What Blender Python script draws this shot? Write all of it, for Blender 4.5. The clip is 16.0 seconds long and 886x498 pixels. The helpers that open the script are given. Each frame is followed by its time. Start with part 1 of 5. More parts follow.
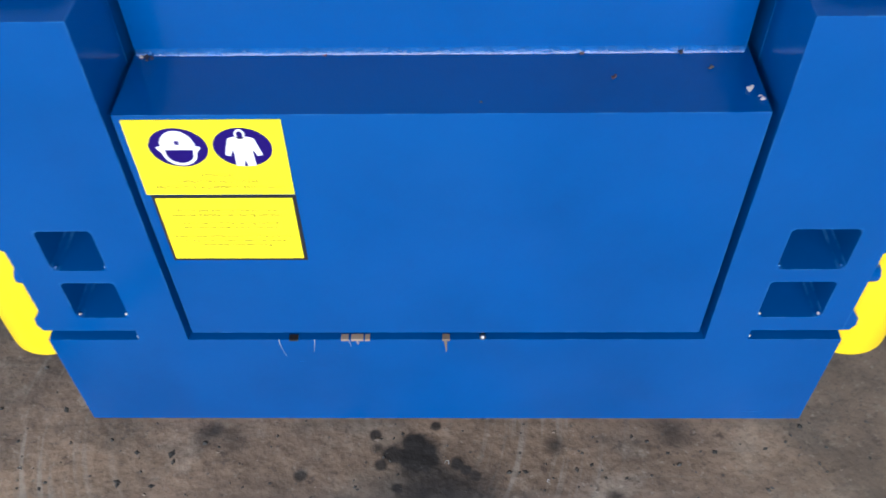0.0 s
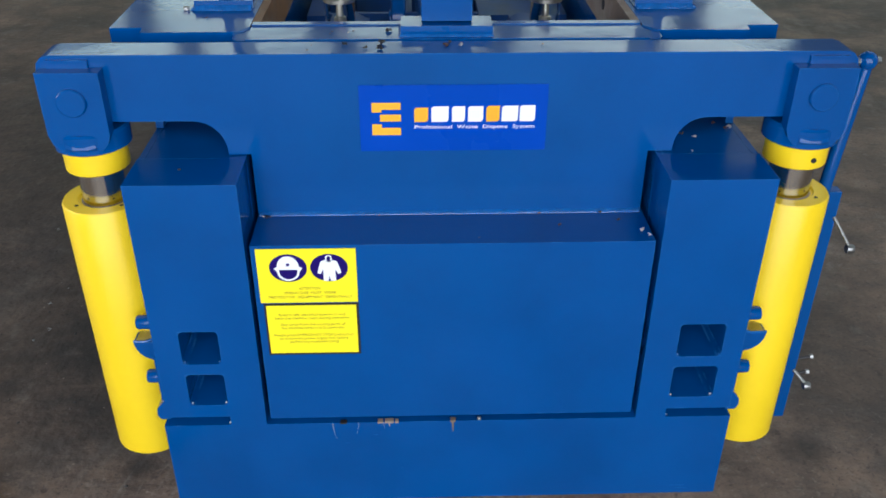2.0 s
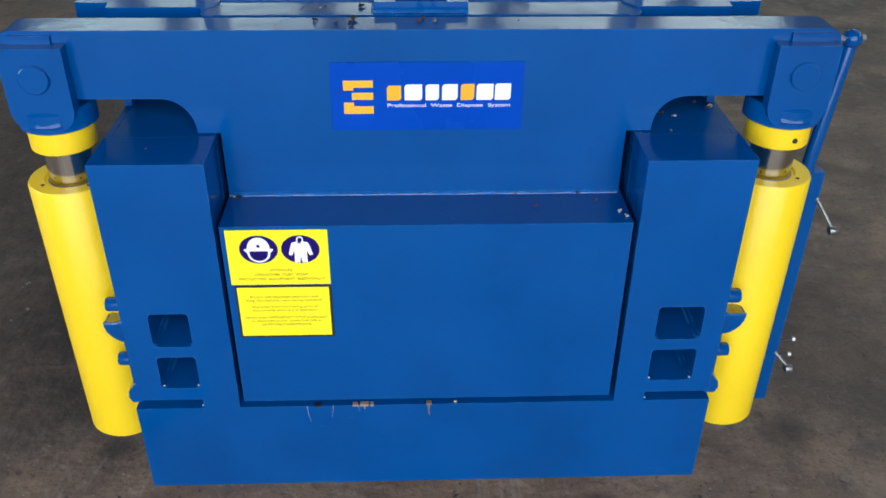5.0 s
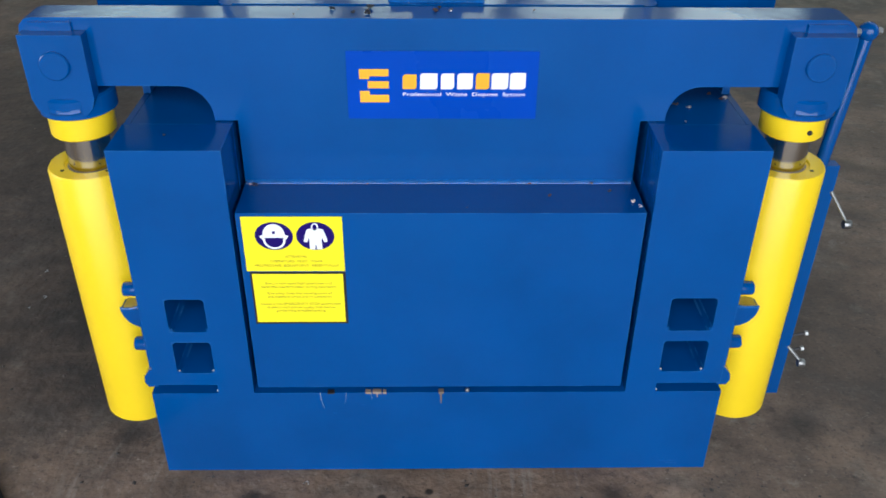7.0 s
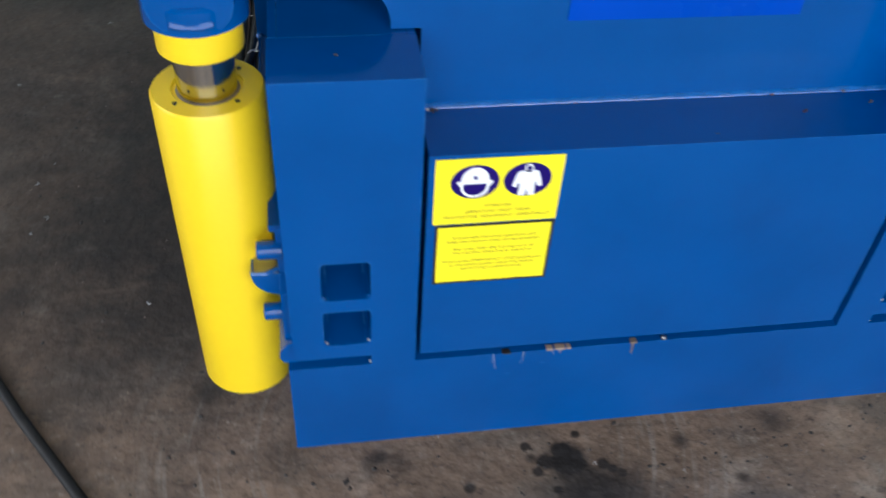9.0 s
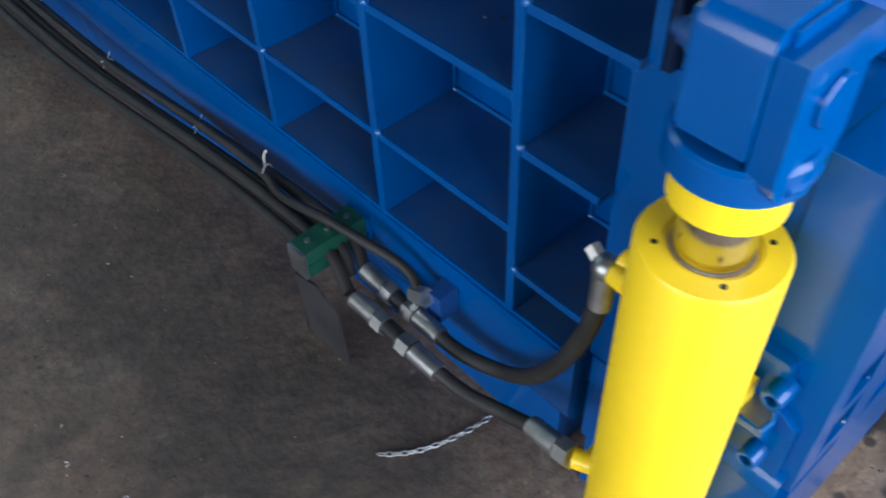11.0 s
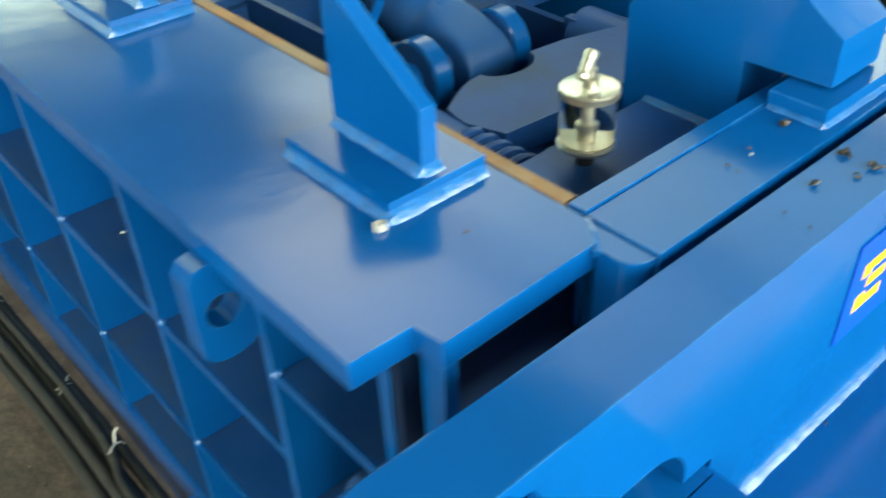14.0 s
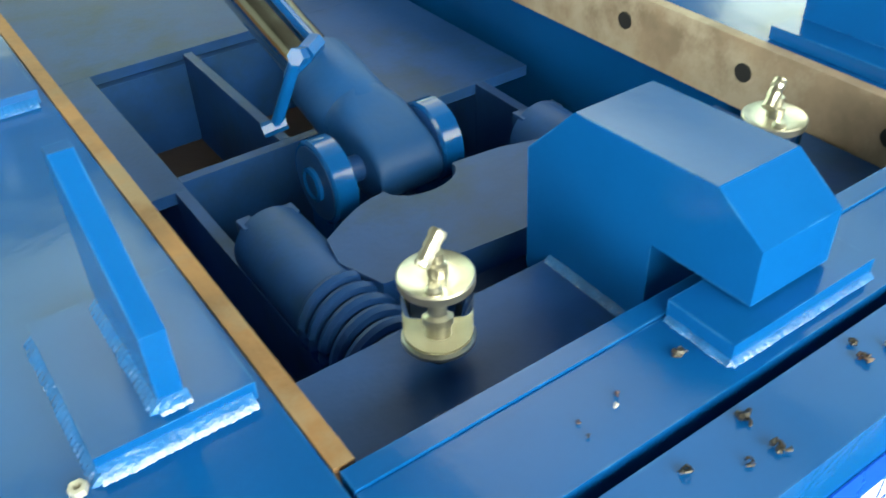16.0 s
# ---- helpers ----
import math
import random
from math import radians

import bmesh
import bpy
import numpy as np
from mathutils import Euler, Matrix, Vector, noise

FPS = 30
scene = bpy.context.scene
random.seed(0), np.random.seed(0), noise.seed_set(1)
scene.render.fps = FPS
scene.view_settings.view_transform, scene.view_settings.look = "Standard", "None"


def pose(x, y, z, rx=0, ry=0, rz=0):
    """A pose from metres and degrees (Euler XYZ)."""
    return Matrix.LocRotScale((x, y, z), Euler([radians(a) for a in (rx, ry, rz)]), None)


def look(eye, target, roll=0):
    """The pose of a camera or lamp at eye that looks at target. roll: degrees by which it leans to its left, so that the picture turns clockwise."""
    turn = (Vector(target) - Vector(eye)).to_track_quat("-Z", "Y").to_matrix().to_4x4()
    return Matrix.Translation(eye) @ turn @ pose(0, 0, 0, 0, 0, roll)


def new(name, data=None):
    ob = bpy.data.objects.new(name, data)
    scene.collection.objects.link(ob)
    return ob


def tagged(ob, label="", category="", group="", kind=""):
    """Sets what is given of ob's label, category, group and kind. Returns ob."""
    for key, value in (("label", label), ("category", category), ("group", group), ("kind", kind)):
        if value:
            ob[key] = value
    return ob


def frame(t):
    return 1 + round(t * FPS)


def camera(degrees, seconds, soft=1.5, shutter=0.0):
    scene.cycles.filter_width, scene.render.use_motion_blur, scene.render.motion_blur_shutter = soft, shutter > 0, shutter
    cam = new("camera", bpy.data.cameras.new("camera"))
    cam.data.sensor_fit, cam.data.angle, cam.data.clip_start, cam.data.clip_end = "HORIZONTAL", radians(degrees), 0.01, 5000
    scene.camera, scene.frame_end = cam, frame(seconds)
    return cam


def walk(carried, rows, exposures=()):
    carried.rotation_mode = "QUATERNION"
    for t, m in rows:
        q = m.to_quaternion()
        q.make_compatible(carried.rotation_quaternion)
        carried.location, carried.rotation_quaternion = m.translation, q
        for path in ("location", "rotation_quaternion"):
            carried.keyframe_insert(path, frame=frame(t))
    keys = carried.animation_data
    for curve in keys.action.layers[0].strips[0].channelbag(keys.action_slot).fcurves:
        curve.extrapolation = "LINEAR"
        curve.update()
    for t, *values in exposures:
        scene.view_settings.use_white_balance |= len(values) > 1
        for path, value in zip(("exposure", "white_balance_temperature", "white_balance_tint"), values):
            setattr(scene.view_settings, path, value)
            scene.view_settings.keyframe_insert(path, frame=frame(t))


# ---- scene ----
cam = camera(53.2, 16.0, soft=1.6, shutter=0.5)
PATH = [
    (0, (0.026, -0.776, 1.456), (-0.01, 0.557, -0.035), -1.3),
    (0.5, (0.015, -0.995, 1.521), (-0.017, 0.482, 0.173), 0.0),
    (1, (-0.014, -1.2, 1.578), (-0.043, 0.389, 0.364), -1.3),
    (1.5, (-0.089, -1.35, 1.616), (-0.052, 0.287, 0.468), -0.1),
    (2, (-0.065, -1.393, 1.643), (-0.005, 0.319, 0.612), 0.3),
    (2.5, (-0.038, -1.388, 1.635), (-0.011, 0.328, 0.609), 0.2),
    (3, (-0.037, -1.361, 1.639), (0.018, 0.339, 0.586), 0.6),
    (3.5, (-0.031, -1.366, 1.636), (0.038, 0.338, 0.593), 0.5),
    (4, (-0.025, -1.364, 1.634), (0.046, 0.328, 0.57), 0.6),
    (6.5, (-0.023, -1.376, 1.631), (0.032, 0.309, 0.554), 0.6),
    (7, (-0.023, -1.384, 1.623), (0.014, 0.301, 0.546), 0.6),
    (7.5, (-0.07, -1.354, 1.614), (-0.068, 0.291, 0.477), 0.4),
    (8, (-0.168, -1.333, 1.58), (-0.136, 0.282, 0.4), 0.4),
    (8.2, (-0.217, -1.278, 1.571), (-0.167, 0.289, 0.33), 1.9),
    (10.3, (-1.068, -0.378, 1.507), (-0.326, 0.834, 0.099), -1.4),
    (10.5, (-1.119, -0.303, 1.501), (-0.317, 0.868, 0.092), -2.3),
    (11, (-1.274, -0.125, 1.503), (-0.383, 0.906, 0.04), -2.5),
    (11.5, (-1.332, -0.059, 1.539), (-0.416, 1.084, 0.176), -2.2),
    (12, (-1.381, -0.049, 1.607), (-0.423, 1.264, 0.442), -2.7),
    (12.5, (-1.381, -0.049, 1.625), (-0.385, 1.277, 0.508), -2.7),
    (13, (-1.315, -0.062, 1.623), (-0.224, 1.181, 0.499), -2.8),
    (13.5, (-1.144, -0.09, 1.609), (-0.02, 1.084, 0.444), -4.2),
    (14, (-0.886, -0.124, 1.595), (0.134, 1.092, 0.378), -2.5),
    (14.5, (-0.718, -0.087, 1.583), (0.333, 1.054, 0.321), -1.6),
    (15, (-0.626, -0.003, 1.59), (0.451, 1.097, 0.314), -0.4),
    (15.5, (-0.573, -0.019, 1.595), (0.331, 1.234, 0.325), -2.0),
    (16, (-0.522, -0.049, 1.613), (0.358, 1.265, 0.388), -2.3),
]
walk(cam, [(row[0], look(*row[1:])) for row in PATH], exposures=[(0, 0.35, 6080, 10), (0.5, -0.2, 6080, 10), (1.0, -0.25, 6080, 10), (2.0, -0.25, 6080, 10), (8.2, -0.15, 6080, 10), (10.3, 0.05, 5950, 10), (11.0, 0.68, 5950, 10), (11.5, 1.2, 6100, 9), (12.0, 1.98, 6300, 4), (13.0, 2.12, 6850, 0), (13.5, 1.87, 7050, -6), (14.0, 1.52, 7900, -12), (15.0, 1.56, 8200, -12), (16, 1.62, 8300, -12)])

# ---- world and light ----
world = bpy.data.worlds.new("sky")
scene.world = world
world.use_nodes = True
sky = world.node_tree.nodes.new("ShaderNodeTexSky")
sky.sky_type, sky.sun_disc = "NISHITA", False
sky.sun_elevation, sky.sun_rotation = radians(40), radians(30)
world.node_tree.links.new(sky.outputs["Color"], world.node_tree.nodes["Background"].inputs["Color"])
world.node_tree.nodes["Background"].inputs["Strength"].default_value = 0.1


def area_lamp(name, eye, target, sx, sy, watts, colour):
    data = bpy.data.lights.new(name, "AREA")
    data.shape, data.size, data.size_y, data.energy, data.color = "RECTANGLE", sx, sy, watts, colour
    ob = new(name, data)
    ob.matrix_world = look(eye, target)
    return ob


# daylight in the open doors behind the walk, in the high windows and in the roof lights
DAY = (0.95, 0.97, 1.0)
area_lamp("door_light", (0.0, -4.95, 2.9), (0.0, 0, 2.4), 8.0, 5.0, 620, DAY)
area_lamp("door_light", (-9.95, 0.5, 2.9), (0, 0.5, 2.4), 8.0, 4.6, 440, DAY)
for x_, y_, sx_, sy_, watts in ((7.6, 7.6, 4.4, 11.2, 62), (3.8, 5.0, 2.6, 9.0, 16), (-0.5, 8.8, 4.0, 4.6, 36)):
    area_lamp("roof_light", (x_, y_, 7.55), (x_, y_, 0), sx_, sy_, watts, (0.62, 1.0, 0.82))
for x_ in (-6.4, -3.2, 0.0, 3.2, 6.4):
    area_lamp("window_light", (x_, 13.95, 4.9), (x_, 0, 4.7), 2.6, 1.5, 27, (0.80, 1.0, 0.80))
# unseen east window band, added for the sheen on the right-hand tops
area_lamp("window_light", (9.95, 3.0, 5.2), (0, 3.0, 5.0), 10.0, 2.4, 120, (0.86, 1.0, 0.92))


# ---- materials ----
def material(name, colour, rough=0.5, metal=0.0, vary=0.15, scale=6.0, fine=60.0, bump=0.05, stain=None, stain_scale=1.5, stain_at=(0.55, 0.75),
             coat=0.0, rough_vary=0.12, depth=0.002):
    """Noise at two scales on colour, gloss and relief; stain: a second colour in patches."""
    m = bpy.data.materials.new(name)
    m.use_nodes = True
    nt = m.node_tree
    b = nt.nodes["Principled BSDF"]
    geo = nt.nodes.new("ShaderNodeNewGeometry")
    n1, n2 = nt.nodes.new("ShaderNodeTexNoise"), nt.nodes.new("ShaderNodeTexNoise")
    n1.inputs["Scale"].default_value, n1.inputs["Detail"].default_value = scale, 6
    n2.inputs["Scale"].default_value, n2.inputs["Detail"].default_value = fine, 4
    shift = nt.nodes.new("ShaderNodeVectorMath")
    shift.operation, shift.inputs[1].default_value = "ADD", (0.37, 0.533, 0.711)
    nt.links.new(geo.outputs["Position"], shift.inputs[0])
    for n in (n1, n2):
        nt.links.new(shift.outputs["Vector"], n.inputs["Vector"])
    ramp = nt.nodes.new("ShaderNodeValToRGB")
    dark = [c * (1 - vary) for c in colour] + [1]
    lite = [min(1, c * (1 + vary)) for c in colour] + [1]
    ramp.color_ramp.elements[0].position, ramp.color_ramp.elements[1].position = 0.3, 0.7
    ramp.color_ramp.elements[0].color, ramp.color_ramp.elements[1].color = dark, lite
    nt.links.new(n1.outputs["Fac"], ramp.inputs["Fac"])
    out = ramp.outputs["Color"]
    mixf = nt.nodes.new("ShaderNodeMix")
    mixf.data_type, mixf.blend_type = "RGBA", "MULTIPLY"
    mixf.inputs["Factor"].default_value = 0.5
    r2 = nt.nodes.new("ShaderNodeValToRGB")
    r2.color_ramp.elements[0].color, r2.color_ramp.elements[1].color = (1 - vary,) * 3 + (1,), (1, 1, 1, 1)
    nt.links.new(n2.outputs["Fac"], r2.inputs["Fac"])
    nt.links.new(out, mixf.inputs["A"])
    nt.links.new(r2.outputs["Color"], mixf.inputs["B"])
    out = mixf.outputs["Result"]
    if stain:
        n3 = nt.nodes.new("ShaderNodeTexNoise")
        n3.inputs["Scale"].default_value, n3.inputs["Detail"].default_value, n3.inputs["Roughness"].default_value = stain_scale, 8, 0.65
        nt.links.new(shift.outputs["Vector"], n3.inputs["Vector"])
        r3 = nt.nodes.new("ShaderNodeValToRGB")
        r3.color_ramp.elements[0].position, r3.color_ramp.elements[1].position = stain_at
        nt.links.new(n3.outputs["Fac"], r3.inputs["Fac"])
        mx = nt.nodes.new("ShaderNodeMix")
        mx.data_type = "RGBA"
        nt.links.new(r3.outputs["Color"], mx.inputs["Factor"])
        nt.links.new(out, mx.inputs["A"])
        mx.inputs["B"].default_value = (*stain, 1)
        out = mx.outputs["Result"]
    nt.links.new(out, b.inputs["Base Color"])
    mr = nt.nodes.new("ShaderNodeMapRange")
    mr.inputs["To Min"].default_value, mr.inputs["To Max"].default_value = max(0.02, rough - rough_vary), min(1, rough + rough_vary)
    nt.links.new(n1.outputs["Fac"], mr.inputs["Value"])
    nt.links.new(mr.outputs["Result"], b.inputs["Roughness"])
    b.inputs["Metallic"].default_value = metal
    b.inputs["Coat Weight"].default_value = coat
    b.inputs["Coat Roughness"].default_value = 0.12
    if bump:
        bp = nt.nodes.new("ShaderNodeBump")
        bp.inputs["Strength"].default_value, bp.inputs["Distance"].default_value = bump, depth
        nt.links.new(n2.outputs["Fac"], bp.inputs["Height"])
        nt.links.new(bp.outputs["Normal"], b.inputs["Normal"])
    return m


BLUE = material("blue_gloss_paint", (0.0002, 0.064, 0.260), 0.15, vary=0.1, scale=5.0, fine=150, bump=0.10, rough_vary=0.05, depth=0.001, stain=(0.0006, 0.070, 0.272), stain_scale=2.6, stain_at=(0.42, 0.78))
BLUE_WELD = material("blue_painted_weld", (0.007, 0.105, 0.36), 0.09, coat=0.8, vary=0.2, scale=70, fine=240, bump=0.6, rough_vary=0.07, depth=0.003)
# rougher, greyer blue for the lid and other inner parts
BLUE_DULL = material("dull_blue_paint", (0.011, 0.058, 0.218), 0.44, vary=0.22, scale=7.0, fine=120, bump=0.15, rough_vary=0.1, stain=(0.018, 0.045, 0.085), stain_scale=5, stain_at=(0.5, 0.75))
DUSTY = material("dusty_dark_blue_paint", (0.008, 0.064, 0.225), 0.48, vary=0.2, scale=8, fine=110, bump=0.2, rough_vary=0.08, stain=(0.027, 0.056, 0.122), stain_scale=4, stain_at=(0.42, 0.70))


def uneven(mat, scale, depth):
    """Broad shallow waves in sheet steel, under the fine relief of its paint."""
    nt = mat.node_tree
    fine = [n for n in nt.nodes if n.type == "BUMP"][0]
    geo, n, bp = nt.nodes.new("ShaderNodeNewGeometry"), nt.nodes.new("ShaderNodeTexNoise"), nt.nodes.new("ShaderNodeBump")
    n.inputs["Scale"].default_value, n.inputs["Detail"].default_value = scale, 3
    bp.inputs["Strength"].default_value, bp.inputs["Distance"].default_value = 1.0, depth
    nt.links.new(geo.outputs["Position"], n.inputs["Vector"])
    nt.links.new(n.outputs["Fac"], bp.inputs["Height"])
    nt.links.new(bp.outputs["Normal"], fine.inputs["Normal"])


def edge_wear_glint(mat, radius, tone, amount, patch=22.0):
    """Pale edges of plates: worn paint and the edges' glint, both put into the colour, in uneven stretches."""
    nt = mat.node_tree
    b = nt.nodes["Principled BSDF"]
    base = b.inputs["Base Color"].links[0].from_socket
    geo, bev, dot = nt.nodes.new("ShaderNodeNewGeometry"), nt.nodes.new("ShaderNodeBevel"), nt.nodes.new("ShaderNodeVectorMath")
    bev.samples, bev.inputs["Radius"].default_value = 4, radius
    dot.operation = "DOT_PRODUCT"
    nt.links.new(bev.outputs["Normal"], dot.inputs[0])
    nt.links.new(geo.outputs["Normal"], dot.inputs[1])
    edge = nt.nodes.new("ShaderNodeMapRange")
    for k, v in (("From Min", 0.985), ("From Max", 0.80), ("To Min", 0.0), ("To Max", amount)):
        edge.inputs[k].default_value = v
    nt.links.new(dot.outputs["Value"], edge.inputs["Value"])
    n = nt.nodes.new("ShaderNodeTexNoise")
    n.inputs["Scale"].default_value, n.inputs["Detail"].default_value = patch, 6
    nt.links.new(geo.outputs["Position"], n.inputs["Vector"])
    gaps = nt.nodes.new("ShaderNodeMapRange")
    gaps.inputs["From Min"].default_value, gaps.inputs["From Max"].default_value = 0.44, 0.64
    nt.links.new(n.outputs["Fac"], gaps.inputs["Value"])
    both = nt.nodes.new("ShaderNodeMath")
    both.operation = "MULTIPLY"
    nt.links.new(edge.outputs["Result"], both.inputs[0])
    nt.links.new(gaps.outputs["Result"], both.inputs[1])
    mx = nt.nodes.new("ShaderNodeMix")
    mx.data_type = "RGBA"
    nt.links.new(both.outputs["Value"], mx.inputs["Factor"])
    nt.links.new(base, mx.inputs["A"])
    mx.inputs["B"].default_value = (*tone, 1)
    nt.links.new(mx.outputs["Result"], b.inputs["Base Color"])


uneven(BLUE, 10.0, 0.0011)
edge_wear_glint(BLUE, 0.004, (0.06, 0.25, 0.56), 0.38, 30.0)
edge_wear_glint(BLUE_DULL, 0.004, (0.07, 0.16, 0.30), 0.35)
for m_, level in ((BLUE, 0.37), (BLUE_DULL, 0.18), (DUSTY, 0.2)):
    m_.node_tree.nodes["Principled BSDF"].inputs["Specular IOR Level"].default_value = level
YELLOW = material("yellow_gloss_paint", (0.92, 0.635, 0.010), 0.34, vary=0.05, scale=4, fine=150, bump=0.06)
CHROME = material("chromed_steel", (0.62, 0.60, 0.55), 0.16, metal=1.0, vary=0.12, scale=14, fine=220, bump=0.03)
STEEL = material("zinc_plated_steel", (0.40, 0.41, 0.41), 0.40, metal=1.0, vary=0.2, scale=30, fine=200, bump=0.1)
FITTING = material("dull_zinc", (0.37, 0.37, 0.36), 0.44, metal=1.0, vary=0.25, scale=30, fine=200, bump=0.1)
BARE = material("rust_toned_bare_steel", (0.25, 0.185, 0.140), 0.55, vary=0.3, scale=14, fine=120, bump=0.25, stain=(0.34, 0.28, 0.23), stain_scale=9, stain_at=(0.45, 0.6))
OCHRE = material("rusty_orange_steel", (0.24, 0.120, 0.048), 0.58, vary=0.35, scale=16, fine=120, bump=0.25, stain=(0.20, 0.140, 0.090), stain_scale=9, stain_at=(0.5, 0.65))
BARE_DARK = material("dark_mill_scale", (0.030, 0.028, 0.030), 0.55, vary=0.3, scale=12, fine=90, bump=0.15)
RUBBER = material("black_hose_rubber", (0.014, 0.013, 0.013), 0.62, vary=0.3, scale=20, fine=300, bump=0.2, stain=(0.030, 0.027, 0.024), stain_scale=14, stain_at=(0.5, 0.75))
GREEN = material("green_plastic", (0.004, 0.058, 0.036), 0.45, vary=0.15, scale=30, fine=200, bump=0.1)
CONCRETE = material("dirty_concrete", (0.276, 0.190, 0.134), 0.66, vary=0.46, scale=3.4, fine=34, bump=0.8, stain=(0.114, 0.080, 0.062), stain_scale=3.2,
                    stain_at=(0.42, 0.72), depth=0.007)


def oil_and_shade(mat, spots):
    """Dark oil spots and broad pools of painted shade (x, y, radius, strength) with ragged edges on a floor material,
    and a fine speckle of grit.
    """
    nt = mat.node_tree
    b = nt.nodes["Principled BSDF"]
    base = b.inputs["Base Color"].links[0].from_socket
    geo = nt.nodes.new("ShaderNodeNewGeometry")
    ragged = nt.nodes.new("ShaderNodeTexNoise")
    ragged.inputs["Scale"].default_value, ragged.inputs["Detail"].default_value, ragged.inputs["Roughness"].default_value = 16, 8, 0.7
    nt.links.new(geo.outputs["Position"], ragged.inputs["Vector"])
    speck = nt.nodes.new("ShaderNodeTexVoronoi")
    speck.inputs["Scale"].default_value = 42
    nt.links.new(geo.outputs["Position"], speck.inputs["Vector"])
    sr = nt.nodes.new("ShaderNodeValToRGB")
    sr.color_ramp.elements[0].position, sr.color_ramp.elements[1].position = 0.05, 0.16
    sr.color_ramp.elements[0].color, sr.color_ramp.elements[1].color = (1, 1, 1, 1), (0, 0, 0, 1)
    nt.links.new(speck.outputs["Distance"], sr.inputs["Fac"])
    gate_n = nt.nodes.new("ShaderNodeMath")
    gate_n.operation = "MULTIPLY"
    pick = nt.nodes.new("ShaderNodeSeparateColor")
    nt.links.new(speck.outputs["Color"], pick.inputs["Color"])
    thr = nt.nodes.new("ShaderNodeMath")
    thr.operation, thr.inputs[1].default_value = "GREATER_THAN", 0.72
    nt.links.new(pick.outputs["Red"], thr.inputs[0])
    nt.links.new(sr.outputs["Color"], gate_n.inputs[0])
    nt.links.new(thr.outputs["Value"], gate_n.inputs[1])
    mg = nt.nodes.new("ShaderNodeMix")
    mg.data_type = "RGBA"
    nt.links.new(gate_n.outputs["Value"], mg.inputs["Factor"])
    nt.links.new(base, mg.inputs["A"])
    nt.links.new(pick.outputs["Green"], mg.inputs["B"])
    tone = nt.nodes.new("ShaderNodeValToRGB")
    tone.color_ramp.elements[0].color, tone.color_ramp.elements[1].color = (0.03, 0.026, 0.024, 1), (0.22, 0.19, 0.16, 1)
    nt.links.new(pick.outputs["Green"], tone.inputs["Fac"])
    nt.links.new(tone.outputs["Color"], mg.inputs["B"])
    out = mg.outputs["Result"]
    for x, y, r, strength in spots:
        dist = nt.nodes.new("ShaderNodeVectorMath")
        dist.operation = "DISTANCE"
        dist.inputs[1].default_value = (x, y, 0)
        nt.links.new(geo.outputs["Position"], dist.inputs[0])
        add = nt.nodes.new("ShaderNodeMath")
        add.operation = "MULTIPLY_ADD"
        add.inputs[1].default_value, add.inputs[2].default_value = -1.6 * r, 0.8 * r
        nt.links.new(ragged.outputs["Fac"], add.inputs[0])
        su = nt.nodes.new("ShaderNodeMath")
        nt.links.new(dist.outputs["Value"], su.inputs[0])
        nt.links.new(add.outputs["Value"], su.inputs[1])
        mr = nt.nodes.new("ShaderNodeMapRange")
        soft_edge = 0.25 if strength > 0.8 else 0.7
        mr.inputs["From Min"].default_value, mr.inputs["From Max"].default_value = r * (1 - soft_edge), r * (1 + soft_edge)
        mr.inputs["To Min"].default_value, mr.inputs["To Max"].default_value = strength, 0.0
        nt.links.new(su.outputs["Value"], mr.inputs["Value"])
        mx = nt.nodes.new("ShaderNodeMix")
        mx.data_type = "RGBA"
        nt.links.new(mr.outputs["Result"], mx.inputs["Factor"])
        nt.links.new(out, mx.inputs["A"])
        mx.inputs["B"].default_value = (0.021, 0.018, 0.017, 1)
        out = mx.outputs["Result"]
    nt.links.new(out, b.inputs["Base Color"])


